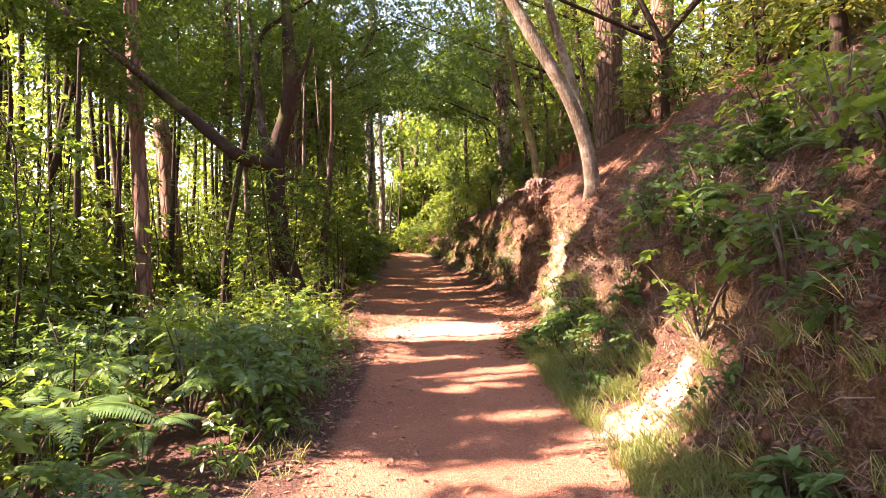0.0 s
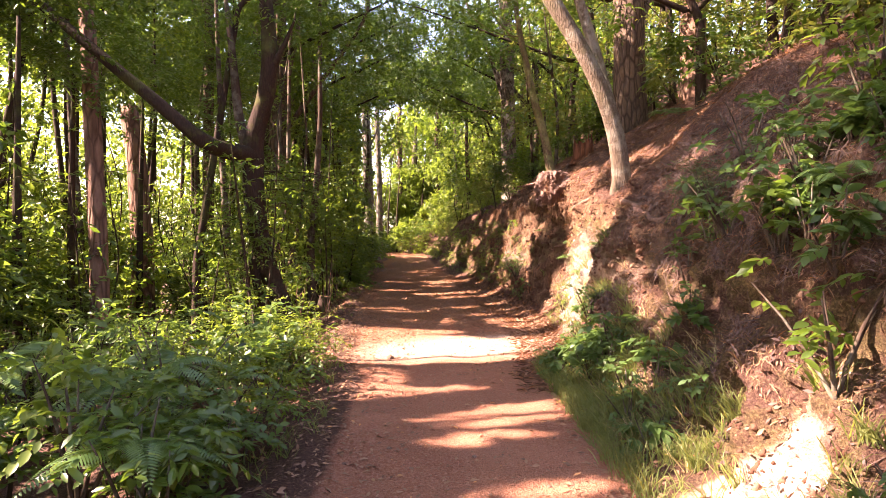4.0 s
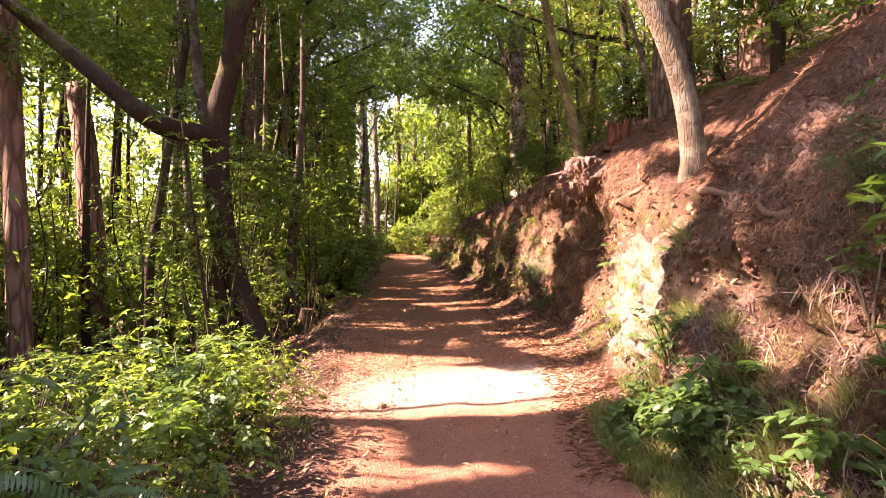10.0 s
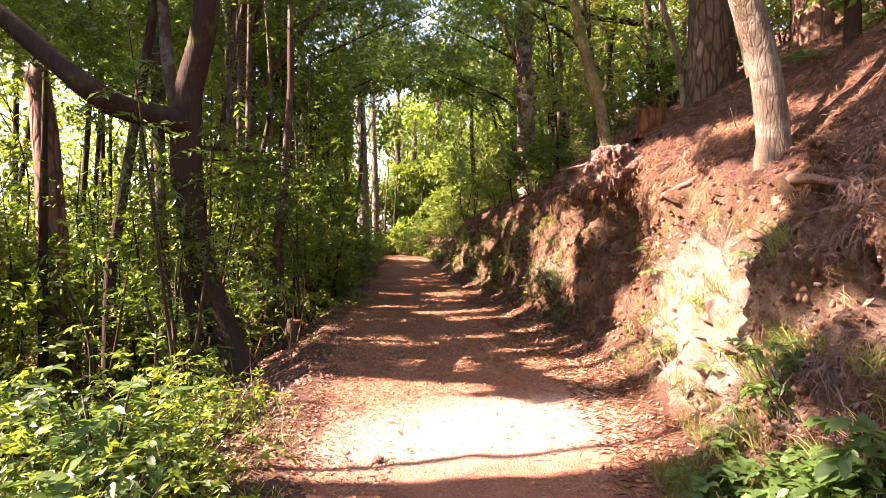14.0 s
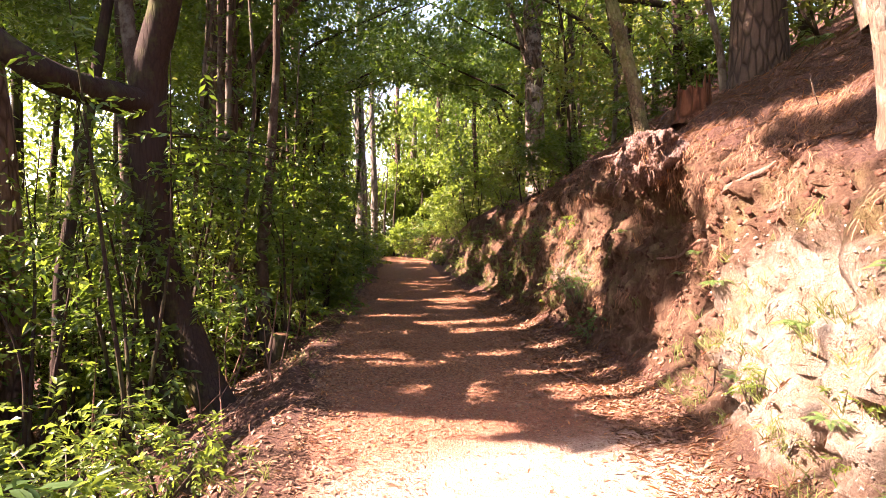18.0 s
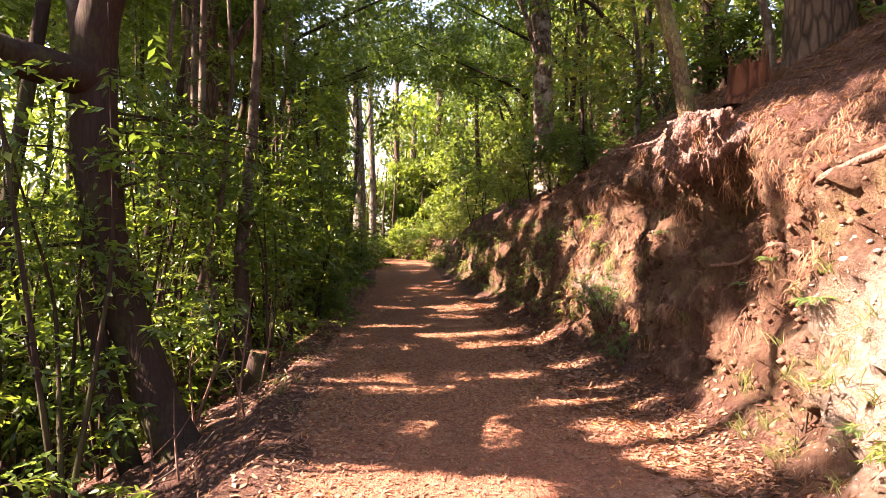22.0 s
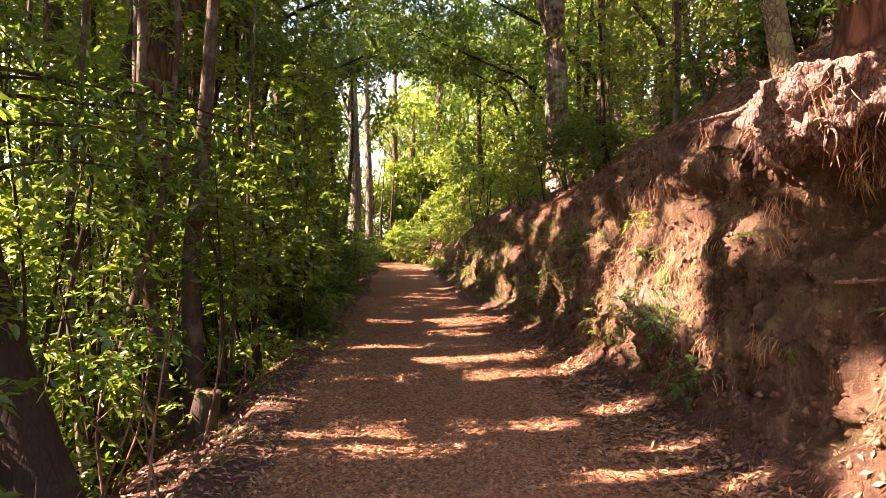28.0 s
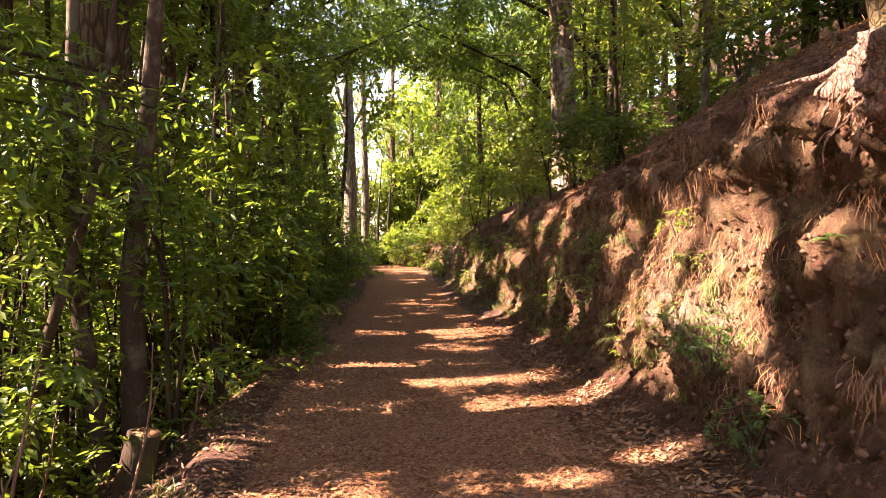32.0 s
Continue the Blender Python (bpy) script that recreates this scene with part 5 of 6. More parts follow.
for k in range(64):
    y = ru.uniform(2.2, 9.7)
    s = 0.1 + (1.9 if y < 7.5 else 0.45) * ru.random()
    if 4.3 < y < 5.5 and s < 0.9:
        continue
    p, n = drop(toe(y) + s, y)
    big = ru.random() < 0.4
    shrub("weed", p, ru.uniform(0.14, 0.26), ru.uniform(0.18, 0.45), 46 if big else 70, LEAF_WEED, 0.11 if big else 0.06, 0.55, "broad-leaved green weed on the grassy bank foot", 1500 + k, 4, hi=True, group="weeds", up=1.2, category="plant")
for k, (x, y, r, h, n) in enumerate([(1.95, 8.8, 0.22, 0.25, 130), (2.05, 8.4, 0.24, 0.3, 150), (1.9, 9.1, 0.18, 0.2, 90), (2.1, 7.9, 0.25, 0.3, 150), (1.85, 8.5, 0.2, 0.22, 110)]):
    shrub("bramble_bush", drop(x, y)[0], r, h, int(n * 0.7), LEAF_WEED, 0.1, 0.62, "dark green bramble clump at the bank foot", 1600 + k, 6, hi=True, group="bank brambles", up=1.2, category="bush")
shrub("conifer_shrub", drop(3.0, 7.7)[0], 0.3, 0.55, 1500, NEEDLE_LEAF, 0.07, 0.1, "small dense needle-leaved shrub on the bank", 1650, 9)
shrub("dark_bush", drop(2.45, 16.0)[0], 0.3, 0.45, 700, LEAF_WEED, 0.05, 0.45, "small dark green bush at the foot of the bank", 1651, 9)
shrub("dark_bush", drop(2.5, 15.5)[0], 0.22, 0.3, 400, LEAF_WEED, 0.05, 0.45, "small dark green bush at the foot of the bank", 1652, 7)
for k, (x, y, r, h, n) in enumerate([(3.6, 24.2, 0.7, 1.3, 1300), (4.4, 23.4, 0.8, 1.5, 1400), (5.0, 21.5, 0.7, 1.2, 900), (4.6, 19.5, 0.5, 0.9, 600), (5.6, 18.5, 0.6, 1.0, 700), (4.9, 25.5, 0.9, 1.8, 1300)]):
    shrub("laurel_shrub", drop(x, y)[0], r, h, n, LEAF_LAUREL, 0.12, 0.4, "dark green laurel shrub below the slope pines", 1660 + k, 8)
# hedges of saplings along the far path
for k in range(44):
    y = 20.5 + 28 * (k + ru.random()) / 44
    x = left_edge(y) - 0.55 - 1.5 * ru.random()
    sc = 1 + (y - 17) * 0.02
    shrub("sapling", drop(x, y)[0], 0.5 * sc, ru.uniform(1.3, 2.8), int(800 / sc), LEAF_LAUREL if k % 4 else LEAF_SUNNY, 0.115 * sc, 0.4, "leafy green sapling crowding the path edge", 1700 + k, 7, group="path edge saplings", category="sapling")
for k in range(34):
    y = 24 + 26 * (k + ru.random()) / 34
    x = toe(y) + 0.9 + 2.2 * ru.random()
    sc = 1 + (y - 17) * 0.02
    shrub("sapling", drop(x, y)[0], 0.5 * sc, ru.uniform(0.9, 2.4), int(720 / sc), LEAF_SUNNY if k % 3 else LEAF_OLIVE, 0.115 * sc, 0.4, "yellow-green sapling on top of the bank", 1800 + k, 7, group="bank saplings", category="sapling")
for k in range(40):
    y = ru.uniform(12, 30)
    x = left_edge(y) - 1.9 - 4.5 * ru.random()
    shrub("sapling", drop(x, y)[0], 0.45, ru.uniform(0.8, 2.2), 600, LEAF_LAUREL if k % 3 else LEAF_SUNNY, 0.11, 0.42, "leafy sapling below the outer path edge", 1900 + k, 6, group="path edge saplings", category="sapling")
for k in range(34):
    y = ru.uniform(2, 19)
    x = ru.uniform(5.4, 9.0)
    shrub("laurel_shrub", drop(x, y)[0], 0.8, ru.uniform(1.2, 2.6), 800, LEAF_OLIVE if k % 2 else LEAF_LAUREL, 0.14, 0.42, "dark leafy shrub on the upper slope", 2100 + k, 6, group="slope shrubs")
# leafy sprays that hang from the upper bank near the start
for k, (x, y, r, h, n) in enumerate([(2.9, 3.2, 0.45, 0.9, 260), (2.6, 3.9, 0.4, 0.8, 240), (3.3, 4.4, 0.5, 1.0, 280), (3.5, 3.4, 0.5, 1.0, 240), (3.9, 6.4, 0.5, 0.8, 180), (2.75, 5.9, 0.3, 0.6, 130), (4.3, 4.9, 0.6, 1.0, 240)]):
    shrub("climbing_bush", drop(x, y)[0], r, h, n, (LEAF_SUNNY, LEAF_HERB)[k % 2], 0.11, 0.56, "straggling broad-leaved bush on the upper bank", 2000 + k, 6, hi=True, group="bank brambles", up=0.8, category="bush")
# ---- litter ----
rl2 = np.random.default_rng(88)


def litter(name, mat, xs, ys, length, width, label, lift=0.35):
    xs, ys = np.asarray(xs), np.asarray(ys)
    keep = ~((ys > 9.7) & (ys < 12.0) & (xs > 0.1) & (xs < 3.0) & (rl2.random(len(xs)) > 0.22))
    p, n = dropped(xs[keep], ys[keep])
    v, f = lying(p, n, length * rl2.uniform(0.5, 1.3, len(p)), width, rl2, lift)
    return stuff(name, raw_mesh(name, v, f, mat), label, "leaf litter")


m = 9000
ys = np.r_[rl2.uniform(0, 30, m)]
side = rl2.random(m)
xs = np.where(side < 0.45, np.interp(ys, Y_TOE, X_TOE) - 0.25 + np.abs(rl2.normal(size=m)) * 0.45 * np.where(rl2.random(m) < 0.7, 1, -1.1),
              np.interp(ys, Y_LEFT, X_LEFT) + 0.25 - np.abs(rl2.normal(size=m)) * 0.6 * np.where(rl2.random(m) < 0.7, 1, -0.7))
litter("fallen_leaves", DRY_LEAF, xs, ys, 0.065, 0.42, "dry brown fallen leaves along both path edges")
m = 9500
ys = rl2.uniform(-1, 26, m)
litter("leaf_crumbs", DRY_LEAF, np.interp(ys, Y_LEFT, X_LEFT) + (np.interp(ys, Y_TOE, X_TOE) - np.interp(ys, Y_LEFT, X_LEFT)) * rl2.random(m), ys, 0.03, 0.42, "small dry leaf crumbs on the trodden earth")
m = 30000
ys = rl2.uniform(2, 24, m)
litter("fallen_needles", DRY_NEEDLE, np.interp(ys, Y_TOE, X_TOE) + 0.9 + 3.6 * rl2.random(m) ** 1.2, ys, 0.1, 0.03, "reddish fallen pine needles covering the slope", 0.3)
m = 1800
ys = rl2.uniform(0, 24, m)
litter("slope_leaves", DRY_LEAF, np.interp(ys, Y_TOE, X_TOE) + 0.5 + 3.2 * rl2.random(m), ys, 0.05, 0.4, "dry leaves caught on the slope")
m = 7000
ys = rl2.uniform(9, 26, m)
litter("edge_leaves", DRY_LEAF, np.interp(ys, Y_LEFT, X_LEFT) - 0.1 - 2.8 * rl2.random(m), ys, 0.075, 0.42, "dry leaves on the ground below the path")

m = 9000
ys = rl2.uniform(9, 25, m)
e = rl2.beta(0.55, 0.55, m)
litter("path_leaves", DRY_LEAF, np.interp(ys, Y_LEFT, X_LEFT) + (np.interp(ys, Y_TOE, X_TOE) - np.interp(ys, Y_LEFT, X_LEFT)) * e, ys, 0.05, 0.4, "scattered dry leaves on the shaded path")

m = 17000
ys = rl2.uniform(11.5, 23, m)
litter("leaf_carpet", DRY_LEAF, np.interp(ys, Y_LEFT, X_LEFT) + (np.interp(ys, Y_TOE, X_TOE) - np.interp(ys, Y_LEFT, X_LEFT)) * rl2.random(m), ys, 0.04, 0.46, "small orange-brown leaves trodden into the shaded path")

m = 7000
ys = rl2.uniform(1.5, 9.8, m)
litter("bank_leaves", DEAD_STALK, np.interp(ys, Y_TOE, X_TOE) + 0.4 + 2.3 * rl2.random(m), ys, 0.055, 0.36, "dead grey-brown leaves caught on the near bank", 0.7)

# greenery on the far bank
for k in range(84):
    y = 16.5 + 17 * ru.random()
    h = face(y, float(path_z(y)) + ru.uniform(0.25, 1.7), 0.0)
    if h is None:
        continue
    shrub("bank_plant", h[0], 0.2, ru.uniform(0.15, 0.35), 130, (LEAF_OLIVE, LEAF_SUNNY, GRASS_LEAF)[k % 3], 0.07, 0.3, "tuft of yellow-green plants on the earth bank", 2200 + k, 4, group="bank plants", category="plant")
for k in range(12):
    y = ru.uniform(9.9, 13.0)
    h = face(y, ru.uniform(0.2, 0.75))
    if h is not None:
        shrub("bank_plant", h[0], 0.12, ru.uniform(0.1, 0.22), 50, (GRASS_LEAF, LEAF_SUNNY)[k % 2], 0.05, 0.22, "small sunlit plant on the bank foot", 2300 + k, 4, group="bank plants", category="plant")

for k in range(24):
    y = 36 + 12 * ru.random()
    x = toe(y) + ru.uniform(0.15, 1.2)
    shrub("bank_plant", drop(x, y)[0], 0.35, ru.uniform(0.3, 0.6), 160, (LEAF_OLIVE, LEAF_SUNNY)[k % 2], 0.14, 0.35, "tuft of yellow-green plants on the earth bank", 2400 + k, 4, group="bank plants", category="plant")

# greenery where the bank bends across the far end
for k in range(28):
    y = ru.uniform(46, 58)
    shrub("laurel_shrub", drop(toe(y) + ru.uniform(-0.1, 2.2), y)[0], 0.75, ru.uniform(0.7, 1.05), 260, (LEAF_SUNNY, LEAF_OLIVE, LEAF_LAUREL)[k % 3], 0.2, 0.4, "green shrub on the bank at the far bend", 2450 + k, 5, group="slope shrubs")

# leafy laurel regrowth round the stems on the falling side
rq = np.random.default_rng(501)
for k in range(34):
    y = rq.uniform(15.5, 33)
    x = float(np.interp(y, Y_LEFT, X_LEFT)) - rq.uniform(0.45, 2.2)
    sc = 1 + 0.035 * (y - 15)
    shrub("laurel_sapling", drop(x, y)[0], rq.uniform(0.35, 0.65), rq.uniform(1.2, 3.2), int(750 / sc), (LEAF_LAUREL, LEAF_SUNNY, LEAF_HERB)[k % 3], 0.1 * sc, 0.36, "leafy green laurel sapling among the stems", 2600 + k, 4, group="laurel saplings", category="sapling")

# tall laurel thickets below the path that close the view between the trunks
for k in range(20):
    y = 7.5 + 0.62 * k + rq.uniform(-0.3, 0.3)
    x = rq.uniform(-7.6, -5.0)
    if abs(x + 5.8) < 0.5 and y < 13.5:
        x -= 1.0
    shrub("laurel_thicket", drop(x, y)[0], rq.uniform(0.8, 1.15), rq.uniform(2.8, 6.0), 1500, (LEAF_LAUREL, LEAF_LAUREL, LEAF_SUNNY)[k % 3], 0.13, 0.38, "tall leafy laurel thicket on the falling ground", 2700 + k, 8, group="laurel thickets", category="bush")

# leafy mass further down the slope, bright where the sun comes in
for k in range(36):
    y = 6.5 + 0.5 * k + rq.uniform(-0.3, 0.3)
    x = rq.uniform(-11.5, -6.3)
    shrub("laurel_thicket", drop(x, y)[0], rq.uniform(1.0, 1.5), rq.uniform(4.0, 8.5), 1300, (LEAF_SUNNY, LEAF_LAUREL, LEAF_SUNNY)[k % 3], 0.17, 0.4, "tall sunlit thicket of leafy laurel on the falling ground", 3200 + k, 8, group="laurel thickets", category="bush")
# laurels that lean out over the outer edge of the path
for k in range(30):
    y = 16.2 + 0.55 * k + rq.uniform(-0.25, 0.25)
    x = float(np.interp(y, Y_LEFT, X_LEFT)) - rq.uniform(0.95, 2.6)
    sc = 1 + 0.03 * (y - 15)
    shrub("laurel_sapling", drop(x, y)[0], rq.uniform(0.7, 1.0), rq.uniform(2.2, 4.6), int(1100 / sc), (LEAF_LAUREL, LEAF_SUNNY, LEAF_LAUREL)[k % 3], 0.125 * sc, 0.36, "leafy laurel sapling with layered boughs at the path edge", 3300 + k, 4, group="laurel saplings", category="sapling")
# taller dark laurels close to the outer edge
for k in range(22):
    y = 12.9 + 0.62 * k + rq.uniform(-0.25, 0.25)
    x = float(np.interp(y, Y_LEFT, X_LEFT)) - rq.uniform(1.3, 3.4)
    shrub("laurel_sapling", drop(x, y)[0], rq.uniform(0.55, 0.85), rq.uniform(3.0, 5.4), 950, (LEAF_LAUREL, LEAF_SUNNY)[k % 2], 0.12, 0.38, "tall leafy laurel sapling shading the outer path edge", 2800 + k, 4, group="laurel saplings", category="sapling")
# straggling sprays on the steep bank at the start
for k in range(12):
    y = 3.0 + 0.42 * k
    x = toe(y) + rq.uniform(0.7, 2.2)
    shrub("climbing_bush", drop(x, y)[0], rq.uniform(0.2, 0.45), rq.uniform(0.35, 0.8), 110, (LEAF_HERB, LEAF_WEED)[k % 2], 0.1, 0.5, "straggling broad-leaved bush on the upper bank", 2900 + k, 5, hi=True, group="bank brambles", up=0.8, category="bush")
m = 7000
ys = rl2.uniform(11, 25, m)
litter("leaf_scatter", DRY_LEAF, np.interp(ys, Y_LEFT, X_LEFT) + (np.interp(ys, Y_TOE, X_TOE) - np.interp(ys, Y_LEFT, X_LEFT)) * rl2.random(m) ** 1.7, ys, 0.04, 0.42, "brown leaf scraps thickly strewn over the shaded path")
m = 5200
ys = rl2.uniform(9.5, 24, m)
litter("toe_leaves", DRY_LEAF, np.interp(ys, Y_TOE, X_TOE) + 0.25 - np.abs(rl2.normal(size=m)) * 0.5, ys, 0.07, 0.42, "curled dry leaves gathered below the bank")

# ---- the bank: hanging needles, roots, stumps, stones ----
def hanging(name, mat, pts, nrm, length, width, label, seed, spread_side=0.25, lift=0.03):
    """Strands that drape down the slope from where they catch."""
    rng = np.random.default_rng(seed)
    m = len(pts)
    down = np.array([0, 0, -1.0]) - nrm * (-nrm[:, 2:3])
    d = unit(unit(down) + rng.normal(size=(m, 3)) * spread_side)
    side = unit(np.cross(d, nrm))
    L = (length * rng.uniform(0.45, 1.4, m))[:, None]
    w = side * width * rng.uniform(0.6, 1.4, (m, 1))
    p = pts + nrm * rng.uniform(0.004, lift, (m, 1))
    mid = p + d * L * 0.5 + nrm * L * rng.uniform(0.02, 0.16, (m, 1))
    end = p + d * L + np.array([0, 0, -0.15]) * L + nrm * L * rng.uniform(-0.05, 0.08, (m, 1))
    v = np.stack([p + w, p - w, mid + w, mid - w, end], 1).reshape(-1, 3)
    f = (np.array([[0, 1, 3], [0, 3, 2], [2, 3, 4]])[None] + (np.arange(m) * 5)[:, None, None]).reshape(-1, 3)
    return stuff(name, raw_mesh(name, v, f, mat), label, "needle litter")


rb = np.random.default_rng(99)
hy, hz = 8.2 + 18 * rb.random(64000) ** 1.25, 0.35 + 2.7 * rb.random(64000) ** 0.7
dens = fbm(hy * 1.4, hz * 1.1, 3.0, 3)
skip = (dens < 0.58) | (rb.random(64000) < 0.35) | ((np.abs(hy - 14.3) < 0.9) & (hz < 2.5) & (hz > 1.4)) | ((hz < 1.0) & (dens < 0.5)) | ((np.abs(hy - 13.5) < 0.7) & (hz < 1.6) & (dens < 0.62)) | ((np.abs(hy - 10.9) < 1.3) & (hz < 1.9) & (rb.random(64000) < 0.9))
hits = [h for h in (face(float(y), float(z)) for y, z in zip(hy[~skip], hz[~skip])) if h is not None]
hanging("hanging_needles", DRY_NEEDLE, np.array([h[0] for h in hits]), np.array([h[1] for h in hits]), 0.12, 0.0024, "brown pine needles and rootlets hanging down the bank", 3001, 0.4, 0.05)
sx, sy = [], []
for _n in range(25000):
    y = 1.5 + 17 * rb.random()
    x = toe(y) + (0.75 if y < 9 else 1.15) + 3.0 * rb.random() ** 1.4
    sx.append(x), sy.append(y)
p, n = dropped(sx, sy)
hanging("draped_needles", DRY_NEEDLE, p, n, 0.075, 0.0022, "reddish pine needles draped over the upper bank", 3002, 1.3)
ys2 = rb.uniform(8, 24, 12000)
sx = [toe(y) - 0.45 + 0.9 * rb.random() for y in ys2]
p, n = dropped(sx, ys2)
v, f = lying(p, n, 0.1 * rb.uniform(0.4, 1.3, len(p)), 0.03, rb, 0.2)
stuff("path_needles", raw_mesh("path_needles", v, f, DRY_NEEDLE), "pine needles along the foot of the bank", "needle litter")



def clumped(spots, per, spread_out, rng):
    """Points and normals in loose clumps on the ground sheet round the given spots."""
    pts = np.repeat(np.array([h[0] for h in spots]), per, 0)
    nrm = np.repeat(np.array([h[1] for h in spots]), per, 0)
    off = rng.normal(size=pts.shape) * spread_out
    return pts + off - nrm * np.sum(off * nrm, 1, keepdims=True), nrm


rc = np.random.default_rng(301)
spots = [drop(toe(y) + 0.55 + 2.6 * rc.random(), y) for y in rc.uniform(2.0, 9.6, 900)]
spots = [h for h in spots if not (4.2 < h[0][1] < 5.6 and h[0][2] < 0.9)]
p, n = clumped(spots, 22, 0.06, rc)
hanging("dead_stalks", DEAD_STALK, p, n, 0.17, 0.0028, "dead grey-brown stalks and rootlets hanging over the near bank", 3010, 0.75, 0.07)
spots = [h for h in (face(float(y), float(z)) for y, z in zip(rc.uniform(11.8, 25.5, 230), 0.6 + 2.4 * rc.random(230) ** 0.6)) if h is not None]
p, n = clumped(spots, 34, 0.06, rc)
hanging("needle_mats", DRY_NEEDLE, p, n, 0.15, 0.0028, "thick mats of brown needles hanging from the bank", 3011, 0.34, 0.05)
spots = [h for h in (face(float(y), float(z)) for y, z in zip(np.r_[rc.uniform(9.5, 15, 15), rc.uniform(15.5, 28, 190)], rc.uniform(0.3, 2.2, 205))) if h is not None]
p, n = clumped(spots, 30, 0.045, rc)
hanging("moss_tufts", GRASS_LEAF, p, n, 0.11, 0.003, "yellow-green moss and grass tufts hanging on the bank", 3012, 0.4, 0.05)

# the torn root mass under the thin tree
mass = thing("root_mass", (2.85, 14.6, 2.5), "torn pale root mass overhanging a dark hollow in the bank", "roots")
rr = np.random.default_rng(41)
foot = np.array([3.0, 14.88, 2.98])
# a shelf of matted earth and fibre, ragged below, that juts out over the hollow
seg, rows = 120, 64
th, ph = np.meshgrid(np.linspace(0, 2 * np.pi, seg, endpoint=False), np.linspace(0.02, np.pi - 0.02, rows))
dx, dy, dz = np.sin(ph) * np.cos(th), np.sin(ph) * np.sin(th), np.cos(ph)
lump = fbm(dx * 1.9 + 3, dy * 2.6, dz * 1.6, 3, 0.5) - 0.5
ridge = np.abs(2 * fbm(dx * 4 + 9, dy * 5, dz * 2.2, 4, 0.6) - 1)
grain = fbm(dx * 17, dy * 17, dz * 8 + 5, 3, 0.6) - 0.5
rad = 1 + 0.9 * lump - 0.55 * ridge + 0.16 * grain + 0.06
drip = np.clip(-dz, 0, 1) * (0.16 * (fbm(dx * 6 + 2, dy * 6, 0.7, 2) - 0.4))
ball = np.stack([foot[0] - 0.02 + 0.36 * dx * rad, foot[1] - 0.36 + 0.6 * dy * rad, foot[2] - 0.27 + 0.3 * dz * rad - drip], -1).reshape(-1, 3)
quads = [[r * seg + c, (r + 1) * seg + c, (r + 1) * seg + (c + 1) % seg, r * seg + (c + 1) % seg] for r in range(rows - 1) for c in range(seg)]
part("clod", raw_mesh("clod", ball, quads, TORN_ROOT, True), mass, "pale torn wood and matted earth")


def gnarled(name, a, d, length, r0, mat, droop, wander, seg, k):
    """A root that wanders as it goes, bending down."""
    pts, d = [np.array(a, float)], np.array(d, float)
    for _ in range(6):
        d = unit(d + rr.normal(size=3) * wander + np.array([0, 0, -droop]))
        pts.append(pts[-1] + d * length / 6)
    tube(name, pts, np.linspace(r0, r0 * 0.2, 7), mat, mass, seg, 0.45, k, step=0.03)


for k in range(9):
    a = foot + np.array([rr.uniform(-0.12, 0.05), rr.uniform(-0.2, 0.12), rr.uniform(-0.12, 0.0)])
    gnarled("root", a, (-0.7, rr.uniform(-1.0, 0.5), -0.2), rr.uniform(0.45, 0.8), rr.uniform(0.03, 0.055), TORN_ROOT, 0.3, 0.4, 8, 60 + k)
for k in range(30):
    a = foot + np.array([rr.uniform(-0.3, -0.05), rr.uniform(-0.85, 0.15), rr.uniform(-0.5, -0.25)])
    gnarled("rootlet", a, (-0.5, rr.normal() * 0.6, -0.3), rr.uniform(0.2, 0.45), rr.uniform(0.006, 0.014), (TORN_ROOT, ROOT_BARK)[k % 2], 0.4, 0.6, 5, 90 + k)
fr = foot + np.c_[rr.uniform(-0.3, 0.1, 900), rr.uniform(-0.95, 0.15, 900), rr.uniform(-0.42, -0.1, 900)]
v, f = leaf_arrays(fr, unit(rr.normal(size=(900, 3)) * 0.5 + np.array([-0.3, 0, -1.0])), rr.uniform(0.06, 0.2, 900), 0.03, rr)
tagged(part("root_fringe", raw_mesh("root_fringe", v, f, DRY_NEEDLE), mass), kind="stuff")
# long roots lying in the bank
for k, (ya, yb, z) in enumerate([(12.9, 14.2, 1.55), (9.2, 10.1, 1.75), (12.0, 12.9, 2.2), (13.1, 13.9, 1.75), (8.4, 9.3, 1.9)]):
    pts = []
    for u in np.linspace(0, 1, 7):
        h = face(ya + (yb - ya) * u, z + 0.12 * math.sin(5 * u + k))
        if h is not None:
            pts.append(h[0] + h[1] * 0.02)
    if len(pts) > 3:
        r = thing("bank_root", tuple(pts[0]), "weathered root lying exposed across the earth bank", "root", "bank roots")
        tube("stem", pts, np.linspace(0.03, 0.012, len(pts)), ROOT_BARK, r, 8, 0.4, 140 + k, step=0.05)


